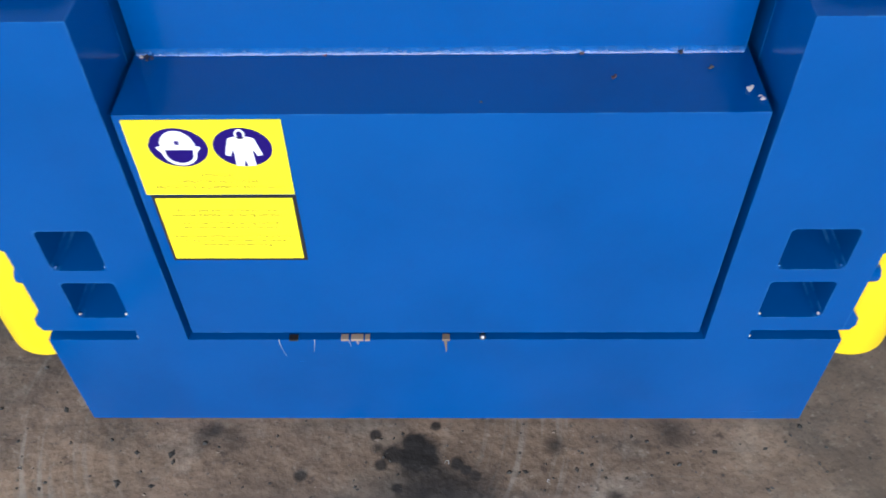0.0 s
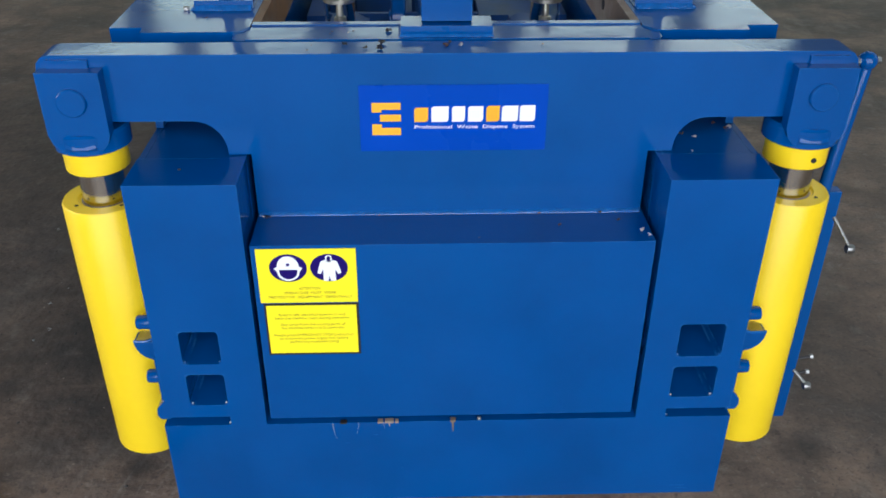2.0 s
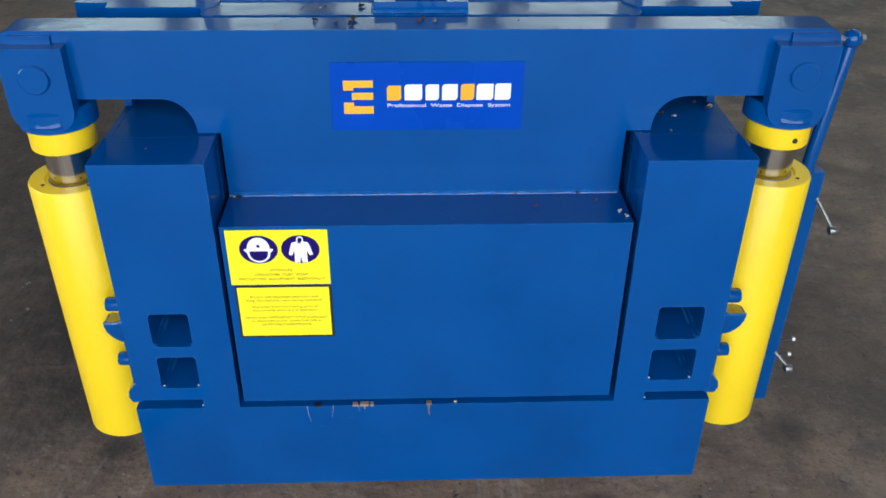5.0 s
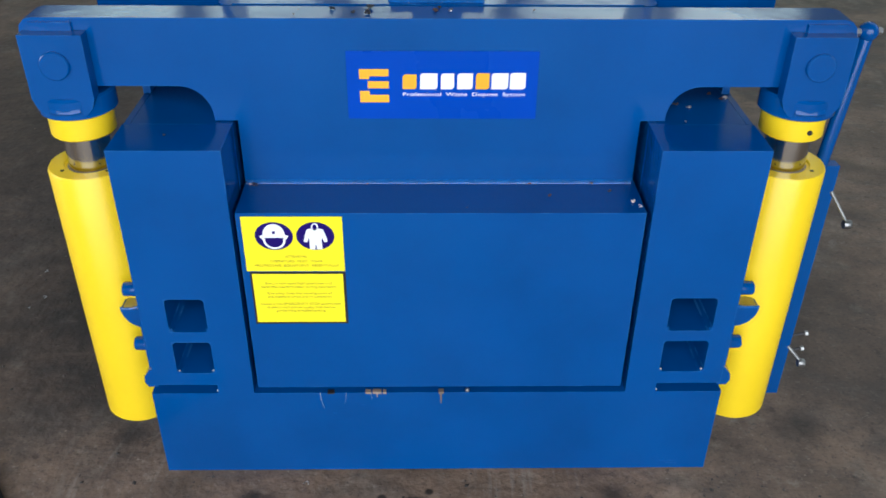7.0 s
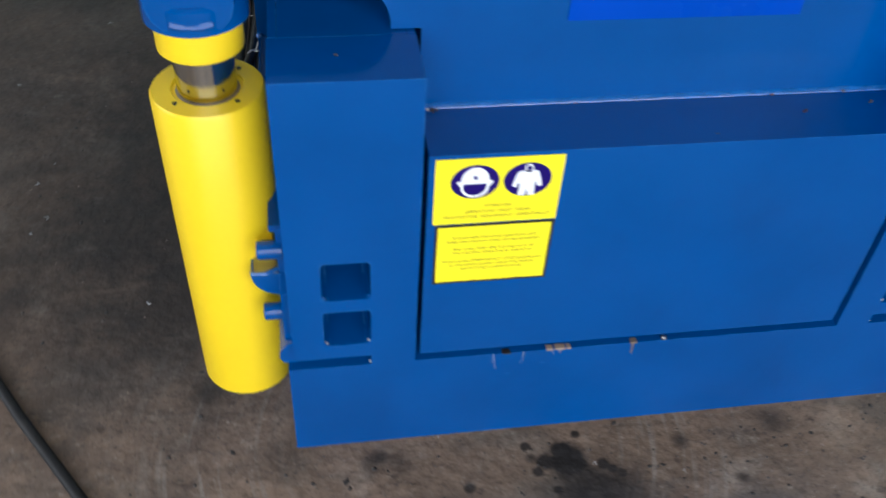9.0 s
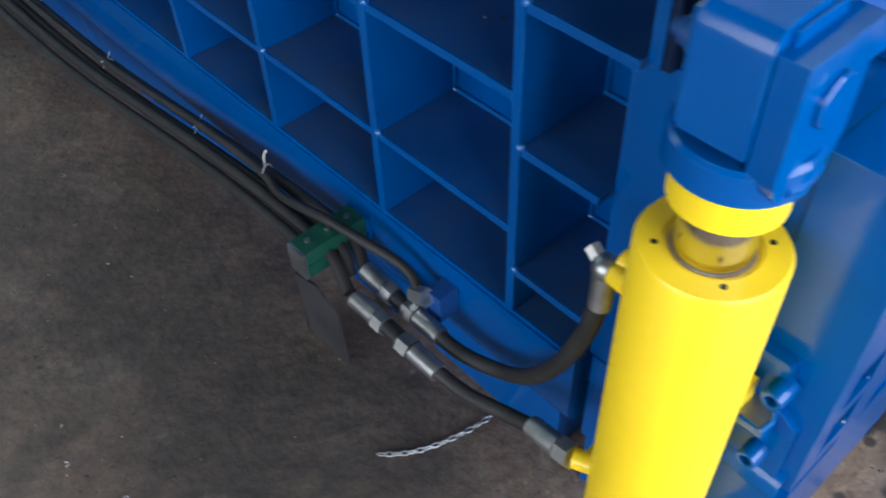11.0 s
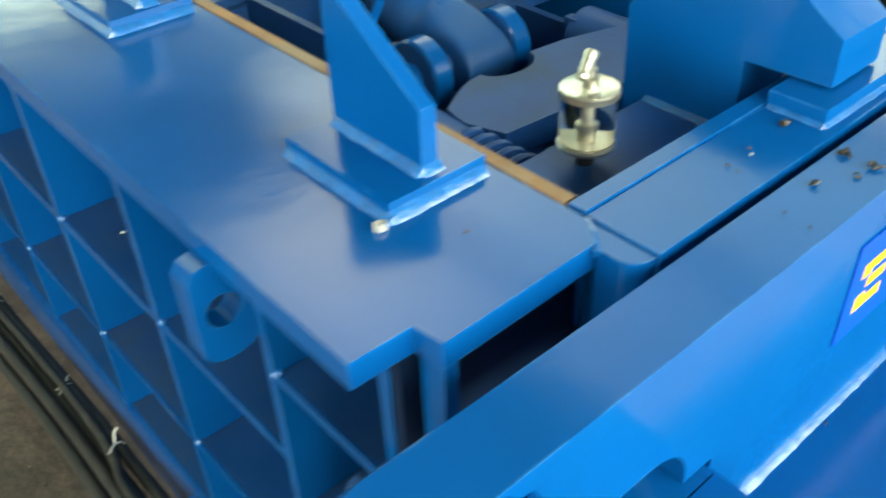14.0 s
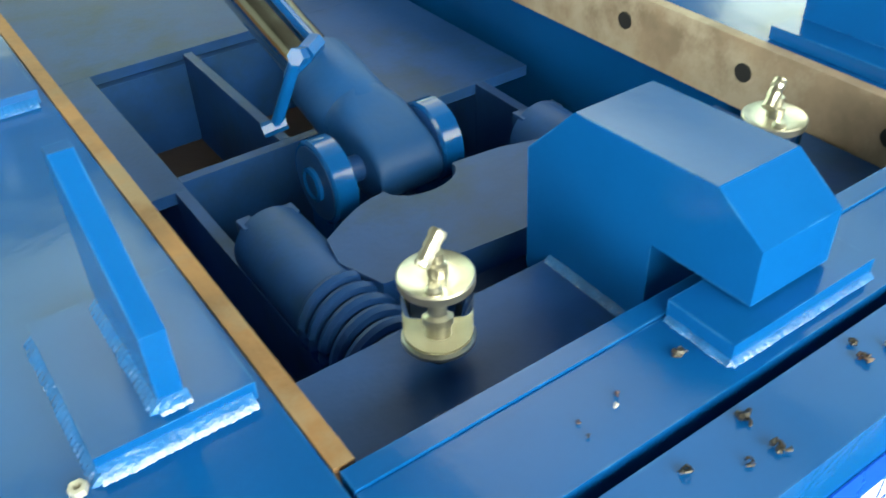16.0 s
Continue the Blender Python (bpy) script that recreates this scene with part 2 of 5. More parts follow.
def scrapes(mat):
    """Pale dusty wear and fine drawn-out scrapes over a floor material."""
    nt = mat.node_tree
    b = nt.nodes["Principled BSDF"]
    base = b.inputs["Base Color"].links[0].from_socket
    geo = nt.nodes.new("ShaderNodeNewGeometry")
    for turn, stretch, at, tone, amount in ((0.5, (3.0, 42.0, 1.0), (0.60, 0.72), (0.30, 0.26, 0.22, 1), 0.35), (-0.9, (2.0, 30.0, 1.0), (0.62, 0.74), (0.27, 0.23, 0.20, 1), 0.3),
                                            (0.0, (5.0, 5.0, 1.0), (0.56, 0.70), (0.34, 0.28, 0.225, 1), 0.7), (0.3, (2.2, 3.0, 1.0), (0.52, 0.64), (0.125, 0.108, 0.094, 1), 0.45),
                                            (0.2, (38.0, 44.0, 1.0), (0.60, 0.68), (0.035, 0.030, 0.028, 1), 0.55), (1.1, (50.0, 60.0, 1.0), (0.67, 0.73), (0.40, 0.35, 0.30, 1), 0.5),
                                            (0.6, (15.0, 17.0, 1.0), (0.60, 0.66), (0.062, 0.042, 0.034, 1), 0.7), (0.4, (4.0, 7.0, 1.0), (0.51, 0.62), (0.112, 0.094, 0.080, 1), 0.5),
                                            (2.3, (85.0, 95.0, 1.0), (0.52, 0.64), (0.055, 0.042, 0.034, 1), 0.5), (0.9, (62.0, 74.0, 1.0), (0.57, 0.67), (0.36, 0.30, 0.245, 1), 0.55),
                                            (0.7, (1.7, 2.1, 1.0), (0.48, 0.62), (0.070, 0.052, 0.040, 1), 0.55), (1.4, (2.6, 1.9, 1.0), (0.55, 0.70), (0.36, 0.30, 0.24, 1), 0.55),
                                            (1.9, (11.0, 13.0, 1.0), (0.60, 0.68), (0.30, 0.255, 0.21, 1), 0.55), (0.8, (9.0, 26.0, 1.0), (0.60, 0.70), (0.045, 0.038, 0.034, 1), 0.65)):
        mp = nt.nodes.new("ShaderNodeMapping")
        mp.inputs["Rotation"].default_value, mp.inputs["Scale"].default_value = (0, 0, turn), stretch
        nt.links.new(geo.outputs["Position"], mp.inputs["Vector"])
        n = nt.nodes.new("ShaderNodeTexNoise")
        n.inputs["Scale"].default_value, n.inputs["Detail"].default_value, n.inputs["Roughness"].default_value = 1.0, 9, 0.68
        nt.links.new(mp.outputs["Vector"], n.inputs["Vector"])
        r = nt.nodes.new("ShaderNodeMapRange")
        r.inputs["From Min"].default_value, r.inputs["From Max"].default_value, r.inputs["To Max"].default_value = at[0], at[1], amount
        nt.links.new(n.outputs["Fac"], r.inputs["Value"])
        mx = nt.nodes.new("ShaderNodeMix")
        mx.data_type = "RGBA"
        nt.links.new(r.outputs["Result"], mx.inputs["Factor"])
        nt.links.new(base, mx.inputs["A"])
        mx.inputs["B"].default_value = tone
        base = mx.outputs["Result"]
    nt.links.new(base, b.inputs["Base Color"])


def drag_marks(mat, centre, r0, r1):
    """Faint curved drag marks round a point of the floor, between two radii."""
    nt = mat.node_tree
    b = nt.nodes["Principled BSDF"]
    base = b.inputs["Base Color"].links[0].from_socket
    geo = nt.nodes.new("ShaderNodeNewGeometry")
    dist = nt.nodes.new("ShaderNodeVectorMath")
    dist.operation, dist.inputs[1].default_value = "DISTANCE", (*centre, 0)
    nt.links.new(geo.outputs["Position"], dist.inputs[0])
    far = nt.nodes.new("ShaderNodeMath")
    far.operation, far.inputs[1].default_value = "MULTIPLY", 60.0
    nt.links.new(dist.outputs["Value"], far.inputs[0])
    wide = nt.nodes.new("ShaderNodeVectorMath")
    wide.operation, wide.inputs["Scale"].default_value = "SCALE", 4.0
    nt.links.new(geo.outputs["Position"], wide.inputs[0])
    sep = nt.nodes.new("ShaderNodeSeparateXYZ")
    nt.links.new(wide.outputs["Vector"], sep.inputs["Vector"])
    com = nt.nodes.new("ShaderNodeCombineXYZ")
    nt.links.new(far.outputs["Value"], com.inputs["X"])
    nt.links.new(sep.outputs["X"], com.inputs["Y"])
    nt.links.new(sep.outputs["Y"], com.inputs["Z"])
    n = nt.nodes.new("ShaderNodeTexNoise")
    n.inputs["Scale"].default_value, n.inputs["Detail"].default_value = 1.0, 6
    nt.links.new(com.outputs["Vector"], n.inputs["Vector"])
    lines = nt.nodes.new("ShaderNodeMapRange")
    lines.inputs["From Min"].default_value, lines.inputs["From Max"].default_value = 0.52, 0.66
    nt.links.new(n.outputs["Fac"], lines.inputs["Value"])
    ring = nt.nodes.new("ShaderNodeValToRGB")
    ring.color_ramp.elements[0].position, ring.color_ramp.elements[1].position = r0, r1
    ring.color_ramp.elements[0].color = ring.color_ramp.elements[1].color = (0, 0, 0, 1)
    ring.color_ramp.elements.new((r0 + r1) / 2).color = (0.6, 0.6, 0.6, 1)
    nt.links.new(dist.outputs["Value"], ring.inputs["Fac"])
    both = nt.nodes.new("ShaderNodeMath")
    both.operation = "MULTIPLY"
    nt.links.new(lines.outputs["Result"], both.inputs[0])
    nt.links.new(ring.outputs["Color"], both.inputs[1])
    mx = nt.nodes.new("ShaderNodeMix")
    mx.data_type = "RGBA"
    nt.links.new(both.outputs["Value"], mx.inputs["Factor"])
    nt.links.new(base, mx.inputs["A"])
    mx.inputs["B"].default_value = (0.32, 0.28, 0.24, 1)
    nt.links.new(mx.outputs["Result"], b.inputs["Base Color"])


scrapes(CONCRETE)
drag_marks(CONCRETE, (-0.30, 0.12), 0.26, 0.70)
# radius 0.26 and up: shade beside the machine painted into the floor, not oil
oil_and_shade(CONCRETE, [(-0.047, 0.018, 0.042, 1.0), (-0.055, 0.046, 0.020, 1.0), (-0.096, 0.020, 0.018, 0.95), (0.022, 0.004, 0.014, 0.95), (0.037, -0.008, 0.010, 0.95), (-0.018, 0.080, 0.010, 0.9), (-0.116, 0.000, 0.012, 0.9), (-0.123, 0.034, 0.009, 0.8),
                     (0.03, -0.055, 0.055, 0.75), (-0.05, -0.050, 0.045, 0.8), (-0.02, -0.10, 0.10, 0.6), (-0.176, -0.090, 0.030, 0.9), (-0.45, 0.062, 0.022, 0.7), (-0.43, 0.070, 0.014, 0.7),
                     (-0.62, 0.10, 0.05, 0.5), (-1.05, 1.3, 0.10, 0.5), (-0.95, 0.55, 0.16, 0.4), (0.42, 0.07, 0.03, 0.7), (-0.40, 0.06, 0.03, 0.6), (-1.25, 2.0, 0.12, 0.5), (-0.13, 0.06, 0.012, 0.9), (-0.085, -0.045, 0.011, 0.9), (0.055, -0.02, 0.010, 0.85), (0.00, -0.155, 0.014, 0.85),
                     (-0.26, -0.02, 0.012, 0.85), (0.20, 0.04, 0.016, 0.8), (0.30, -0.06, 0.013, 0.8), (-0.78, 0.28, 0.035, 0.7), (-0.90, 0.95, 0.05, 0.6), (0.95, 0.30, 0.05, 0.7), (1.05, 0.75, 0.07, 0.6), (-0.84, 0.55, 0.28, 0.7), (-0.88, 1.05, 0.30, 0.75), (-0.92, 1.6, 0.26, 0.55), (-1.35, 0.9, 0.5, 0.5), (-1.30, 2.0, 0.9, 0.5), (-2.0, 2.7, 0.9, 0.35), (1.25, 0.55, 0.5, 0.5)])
ROOF = material("dark_roof_sheet", (0.07, 0.07, 0.075), 0.6, vary=0.1, scale=0.8, fine=12)
WALLS = material("grey_cladding", (0.32, 0.33, 0.34), 0.6, vary=0.1, scale=0.8, fine=12)
BLACK = material("black_print", (0.012, 0.012, 0.014), 0.5, vary=0.1)
SIGN_YELLOW = material("yellow_vinyl", (0.93, 0.80, 0.02), 0.32, vary=0.03, scale=10, fine=200, bump=0.02)
NAVY = material("navy_print", (0.012, 0.004, 0.115), 0.35, vary=0.05)
WHITE = material("white_print", (0.85, 0.86, 0.88), 0.35, vary=0.03)
LOGO_BLUE = material("bright_blue_vinyl", (0.0002, 0.054, 0.40), 0.3, vary=0.04, bump=0.02)
LOGO_GOLD = material("golden_vinyl", (0.88, 0.42, 0.02), 0.35, vary=0.04, bump=0.02)
CHIP = material("steel_chip", (0.030, 0.026, 0.026), 0.35, metal=0.3, vary=0.4, scale=60, fine=200)
GRIME = material("grimy_brown_steel", (0.062, 0.045, 0.038), 0.6, vary=0.35, scale=9, fine=70, bump=0.2)
# dark tone that stands in for shade in the post and under the flange
GAP_SHADE = material("dark_navy_gap_shade", (0.003, 0.013, 0.045), 0.6, vary=0.25, scale=9, fine=90, bump=0.1)
RUST_CHIP = material("rusty_chip", (0.050, 0.022, 0.016), 0.5, vary=0.4, scale=60, fine=200)
OIL_LID = material("brushed_aluminium", (0.64, 0.61, 0.53), 0.34, metal=1.0, vary=0.25, scale=30, fine=300, bump=0.05)
OIL_PALE = material("pale_straw_oil", (0.26, 0.238, 0.175), 0.15, vary=0.12, scale=30, fine=120, bump=0.0)
for m_ in (NAVY, LOGO_BLUE, SIGN_YELLOW, GAP_SHADE):
    m_.node_tree.nodes["Principled BSDF"].inputs["Specular IOR Level"].default_value = 0.15
WIRE = material("pale_tie_wire", (0.62, 0.60, 0.55), 0.35, metal=0.5, vary=0.1)

GLASS = bpy.data.materials.new("clear_plastic")
GLASS.use_nodes = True
_b = GLASS.node_tree.nodes["Principled BSDF"]
_b.inputs["Transmission Weight"].default_value, _b.inputs["Roughness"].default_value, _b.inputs["IOR"].default_value = 1.0, 0.02, 1.08
_b.inputs["Base Color"].default_value = (0.93, 0.94, 0.92, 1)


# ---- mesh helpers ----
def box(bm, x0, x1, y0, y1, z0, z1):
    v = [bm.verts.new((x, y, z)) for x in (x0, x1) for y in (y0, y1) for z in (z0, z1)]
    for f in ((0, 1, 3, 2), (4, 6, 7, 5), (0, 4, 5, 1), (2, 3, 7, 6), (0, 2, 6, 4), (1, 5, 7, 3)):
        bm.faces.new([v[i] for i in f])
    return v


def prism(bm, pts, a, b, axis):
    """Polygon pts (two coordinates each) drawn out from a to b along an axis: x takes (y, z), y takes (x, z), z takes (x, y)."""
    def p(u, w, c):
        return {"x": (c, u, w), "y": (u, c, w), "z": (u, w, c)}[axis]
    lo = [bm.verts.new(p(u, w, a)) for u, w in pts]
    hi = [bm.verts.new(p(u, w, b)) for u, w in pts]
    n = len(pts)
    bm.faces.new(lo)
    bm.faces.new(hi)
    for i in range(n):
        bm.faces.new((lo[i], lo[(i + 1) % n], hi[(i + 1) % n], hi[i]))


def turned(bm, profile, centre, axis="z", n=48, caps=True):
    """A body of revolution: profile rows of (radius, height) along the axis through centre."""
    rings = []
    for r, h in profile:
        ring = []
        for i in range(n):
            a = 2 * math.pi * i / n
            c, s = r * math.cos(a), r * math.sin(a)
            d = {"z": (c, s, h), "x": (h, c, s), "y": (c, h, s)}[axis]
            ring.append(bm.verts.new(Vector(centre) + Vector(d)))
        rings.append(ring)
    for ra, rb in zip(rings, rings[1:]):
        for i in range(n):
            bm.faces.new((ra[i], ra[(i + 1) % n], rb[(i + 1) % n], rb[i]))
    if caps:
        bm.faces.new(rings[0])
        bm.faces.new(rings[-1])


def smooth_path(points, steps=8):
    """Catmull-Rom through the points."""
    p = [Vector(q) for q in points]
    p = [2 * p[0] - p[1]] + p + [2 * p[-1] - p[-2]]
    out = []
    for i in range(1, len(p) - 2):
        for k in range(steps):
            t = k / steps
            a, b, c, d = p[i - 1], p[i], p[i + 1], p[i + 2]
            out.append(0.5 * ((2 * b) + (c - a) * t + (2 * a - 5 * b + 4 * c - d) * t * t + (3 * b - a - 3 * c + d) * t ** 3))
    out.append(p[-2])
    return out


def tube(bm, path, r, n=10, wobble=0.0):
    """A round tube along a path; wobble makes the uneven surface of a weld bead."""
    rings = []
    up = Vector((0, 0, 1))
    for i, q in enumerate(path):
        d = (path[min(i + 1, len(path) - 1)] - path[max(i - 1, 0)]).normalized()
        side = d.cross(up)
        side = side.normalized() if side.length > 1e-3 else Vector((1, 0, 0))
        top = side.cross(d).normalized()
        rr = r * (1 + wobble * random.uniform(-1, 1))
        rings.append([bm.verts.new(q + rr * (math.cos(2 * math.pi * k / n) * side + math.sin(2 * math.pi * k / n) * top)) for k in range(n)])
    for ra, rb in zip(rings, rings[1:]):
        for k in range(n):
            bm.faces.new((ra[k], ra[(k + 1) % n], rb[(k + 1) % n], rb[k]))
    bm.faces.new(rings[0])
    bm.faces.new(rings[-1])


def grid_solid(bm, xs, zs, on, y0, y1):
    """A plate in the xz plane made of the cells that on(i, j) keeps, with its openings going through."""
    cache = {}

    def v(i, j, k):
        key = (i, j, k)
        if key not in cache:
            cache[key] = bm.verts.new((xs[i], (y0, y1)[k], zs[j]))
        return cache[key]
    nx, nz = len(xs) - 1, len(zs) - 1

    def full(i, j):
        return 0 <= i < nx and 0 <= j < nz and on(i, j)
    for i in range(nx):
        for j in range(nz):
            if not full(i, j):
                continue
            for k in (0, 1):
                bm.faces.new((v(i, j, k), v(i + 1, j, k), v(i + 1, j + 1, k), v(i, j + 1, k)))
            if not full(i - 1, j):
                bm.faces.new((v(i, j, 0), v(i, j + 1, 0), v(i, j + 1, 1), v(i, j, 1)))
            if not full(i + 1, j):
                bm.faces.new((v(i + 1, j, 0), v(i + 1, j + 1, 0), v(i + 1, j + 1, 1), v(i + 1, j, 1)))
            if not full(i, j - 1):
                bm.faces.new((v(i, j, 0), v(i + 1, j, 0), v(i + 1, j, 1), v(i, j, 1)))
            if not full(i, j + 1):
                bm.faces.new((v(i, j + 1, 0), v(i + 1, j + 1, 0), v(i + 1, j + 1, 1), v(i, j + 1, 1)))


def link(name, bm, mat, bevel=0.0, smooth=False, seg=2):
    """A bmesh as one mesh object."""
    if bevel:
        edges = [e for e in bm.edges if len(e.link_faces) == 2 and e.calc_face_angle(0) > 0.6]
        bmesh.ops.bevel(bm, geom=edges, offset=bevel, segments=seg, affect="EDGES", clamp_overlap=True)
    bmesh.ops.recalc_face_normals(bm, faces=bm.faces)
    me = bpy.data.meshes.new(name)
    bm.to_mesh(me)
    bm.free()
    me.materials.append(mat)
    if smooth or bevel:
        for p in me.polygons:
            p.use_smooth = True
        me.set_sharp_from_angle(angle=radians(32))
    return new(name, me)


def part(name, bm, mat, parent, label="", bevel=0.0, smooth=False):
    ob = link(name, bm, mat, bevel, smooth)
    ob.parent = parent
    if label:
        ob["label"] = label
    return ob


def thing(name, label, category, group="", at=(0, 0, 0)):
    ob = new(name)
    ob.empty_display_size = 0.05
    return tagged(ob, label, category, group)


def boxes(name, rows, mat, parent, label="", bevel=0.002):
    bm = bmesh.new()
    for r in rows:
        box(bm, *r)
    return part(name, bm, mat, parent, label, bevel)


def bead(name, points, r, parent, mat=None, wob=0.07):
    """A weld bead along straight stretches."""
    bm = bmesh.new()
    path = []
    for a, b in zip(points, points[1:]):
        a, b = Vector(a), Vector(b)
        n = max(2, int((b - a).length / 0.004))
        path += [a.lerp(b, k / n) for k in range(n)]
    path.append(Vector(points[-1]))
    tube(bm, path, r, 7, wob)
    return part(name, bm, mat or BLUE_WELD, parent, "", 0, True)


def fillet(name, a, b, out, leg, parent):
    """A fillet weld along a level corner from a to b, spreading towards out and up."""
    a, b, out, up = Vector(a), Vector(b), Vector(out), Vector((0, 0, 1))
    n = max(3, int((b - a).length / 0.0016))
    bm = bmesh.new()
    rows = []
    for k in range(n + 1):
        p = a.lerp(b, k / n)
        ripple = 1.0 + 0.09 * (abs(math.sin(math.pi * k * 0.0016 / 0.0065)) - 0.6) + 0.05 * noise.noise(p * 190.0)
        swell = 0.13 * noise.noise(p * 55.0)
        u, w, h = ripple + swell, 1.0 + swell, ripple + 0.6 * swell
        end = 0.35 if k in (0, n) else 1.0
        rows.append([bm.verts.new(p + end * leg * q) for q in (-0.1 * out + 1.0 * w * up, (0.30 * out + 0.76 * up) * h, (0.66 * out + 0.44 * up) * h, 0.95 * out * u + 0.12 * up, 1.05 * out * u - 0.05 * up)])
    for ra, rb in zip(rows, rows[1:]):
        for k in range(4):
            bm.faces.new((ra[k], ra[k + 1], rb[k + 1], rb[k]))
    return part(name, bm, BLUE_WELD, parent, "", 0, True)


# ---- structure ----
def slab(name, rows, mat, label, category):
    bm = bmesh.new()
    for r in rows:
        box(bm, *r)
    return tagged(link(name, bm, mat), label, category, kind="structure")


H_ROOF, T = 7.6, 0.2
slab("floor", [(-10, 10, -5.2, 14, -0.2, 0.0)], CONCRETE, "dirty brown-grey concrete workshop floor with dark oil stains and painted shade", "floor")
slab("wall_south", [(-10, -4.0, -5 - T, -5, 0, H_ROOF), (4.0, 10, -5 - T, -5, 0, H_ROOF), (-4.0, 4.0, -5 - T, -5, 5.4, H_ROOF)], WALLS,
     "grey clad workshop wall with a wide open door", "wall")
slab("wall_west", [(-10 - T, -10, -5, -3.5, 0, H_ROOF), (-10 - T, -10, 4.5, 14, 0, H_ROOF), (-10 - T, -10, -3.5, 4.5, 5.2, H_ROOF)], WALLS,
     "grey clad workshop wall with a wide open door", "wall")
# the band left open here is assumed, to go with the east lamp
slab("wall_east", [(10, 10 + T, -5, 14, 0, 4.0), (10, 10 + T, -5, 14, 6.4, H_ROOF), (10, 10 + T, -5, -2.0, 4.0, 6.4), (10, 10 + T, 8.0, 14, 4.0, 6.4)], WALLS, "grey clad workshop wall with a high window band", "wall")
rows = [(-10, 10, 14, 14 + T, 0, 4.15), (-10, 10, 14, 14 + T, 5.65, H_ROOF)]
edge = [-10.0, -7.7, -5.1, -4.5, -1.9, -1.3, 1.3, 1.9, 4.5, 5.1, 7.7, 10.0]
rows += [(edge[i], edge[i + 1], 14, 14 + T, 4.15, 5.65) for i in range(0, 12, 2)]
slab("wall_north", rows, WALLS, "grey clad workshop wall with a high window band", "wall")
slab("ceiling", [(-10, -2.5, -5, 14, H_ROOF, H_ROOF + T), (1.5, 2.5, -5, 14, H_ROOF, H_ROOF + T), (-2.5, 1.5, -5, 6.5, H_ROOF, H_ROOF + T), (-2.5, 1.5, 11.1, 14, H_ROOF, H_ROOF + T), (9.8, 10, -5, 14, H_ROOF, H_ROOF + T), (5.1, 5.4, -5, 14, H_ROOF, H_ROOF + T), (2.5, 5.1, -5, 0.5, H_ROOF, H_ROOF + T),
                 (2.5, 5.1, 9.5, 14, H_ROOF, H_ROOF + T), (5.4, 9.8, -5, 2.0, H_ROOF, H_ROOF + T), (5.4, 9.8, 13.2, 14, H_ROOF, H_ROOF + T)], ROOF,
     "dark sheet-metal workshop roof with three roof lights", "ceiling")

# ---- gate frame: the U-shaped front with its two posts ----
Z_BASE, Z_SILL, Z_POST = 0.163, 0.386, 0.940
frame_ob = thing("baler_front_stand", "blue painted welded steel front frame with two square posts", "machine frame")
xs = [-0.589, -0.579, -0.528, -0.452, -0.379, 0.389, 0.452, 0.543, 0.584, 0.590]
zs = [Z_BASE, Z_SILL, 0.409, 0.440, 0.519, 0.545, 0.624, Z_POST]


def keep(i, j):
    if i in (0, 4, 8):
        return j == 0
    if j == 1:
        return i in (3, 5)
    if i in (2, 6) and j in (3, 5):
        return False
    return True


bm = bmesh.new()
grid_solid(bm, xs, zs, keep, 0.0, 0.11)
fillets = []
for x0, x1 in ((-0.528, -0.452), (0.452, 0.543)):
    for z0, z1 in ((0.440, 0.519), (0.545, 0.624)):
        for cx, sx_ in ((x0, 1), (x1, -1)):
            for cz, sz_ in ((z0, 1), (z1, -1)):
                q = 0.010
                fil = [(cx, cz)] + [(cx + sx_ * q * (1 - math.sin(a)), cz + sz_ * q * (1 - math.cos(a))) for a in (0, 0.4, 0.8, 1.2, 1.5708)]
                fillets.append(fil)
front_plate = part("front_plate", bm, BLUE, frame_ob, bevel=0.0018)
# small corner beads; the lower ones are pale to stand in for glints
for xa, za in ((-0.524, 0.444), (-0.456, 0.444), (0.456, 0.444), (0.539, 0.444), (-0.524, 0.549), (-0.456, 0.549), (0.456, 0.549), (0.539, 0.549), (-0.454, 0.390), (0.454, 0.390)):
    bm = bmesh.new()
    bmesh.ops.create_icosphere(bm, subdivisions=2, radius=0.0021, matrix=Matrix.Translation((xa, 0.004, za)))
    part("weld_spot", bm, WIRE if za < 0.5 else BLUE_WELD, front_plate, smooth=True)
for fil in fillets:
    bm = bmesh.new()
    prism(bm, fil, 0.001, 0.109, "y")
    part("pocket_corner", bm, BLUE, front_plate)
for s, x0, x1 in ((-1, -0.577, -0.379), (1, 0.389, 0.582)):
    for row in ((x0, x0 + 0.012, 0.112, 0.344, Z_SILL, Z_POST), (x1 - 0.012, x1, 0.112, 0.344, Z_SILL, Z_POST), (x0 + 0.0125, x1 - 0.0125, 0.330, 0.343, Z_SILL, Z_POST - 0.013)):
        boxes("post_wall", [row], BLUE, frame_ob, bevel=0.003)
    # added dark block: keeps the pockets as dark as deep shade
    boxes("post_shade_block", [(x0 + 0.014, x1 - 0.014, 0.206, 0.329, Z_SILL + 0.002, Z_POST - 0.014)], GAP_SHADE, frame_ob, "dark block standing in for the shade inside the post", 0.002)
    boxes("post_cap", [(x0 + 0.0125, x1 - 0.0125, 0.112, 0.329, Z_POST - 0.0125, Z_POST - 0.0006)], BLUE, frame_ob, bevel=0.001)
boxes("base_beam", [(-0.580, 0.580, 0.112, 0.335, Z_BASE, Z_SILL)], BLUE, frame_ob)
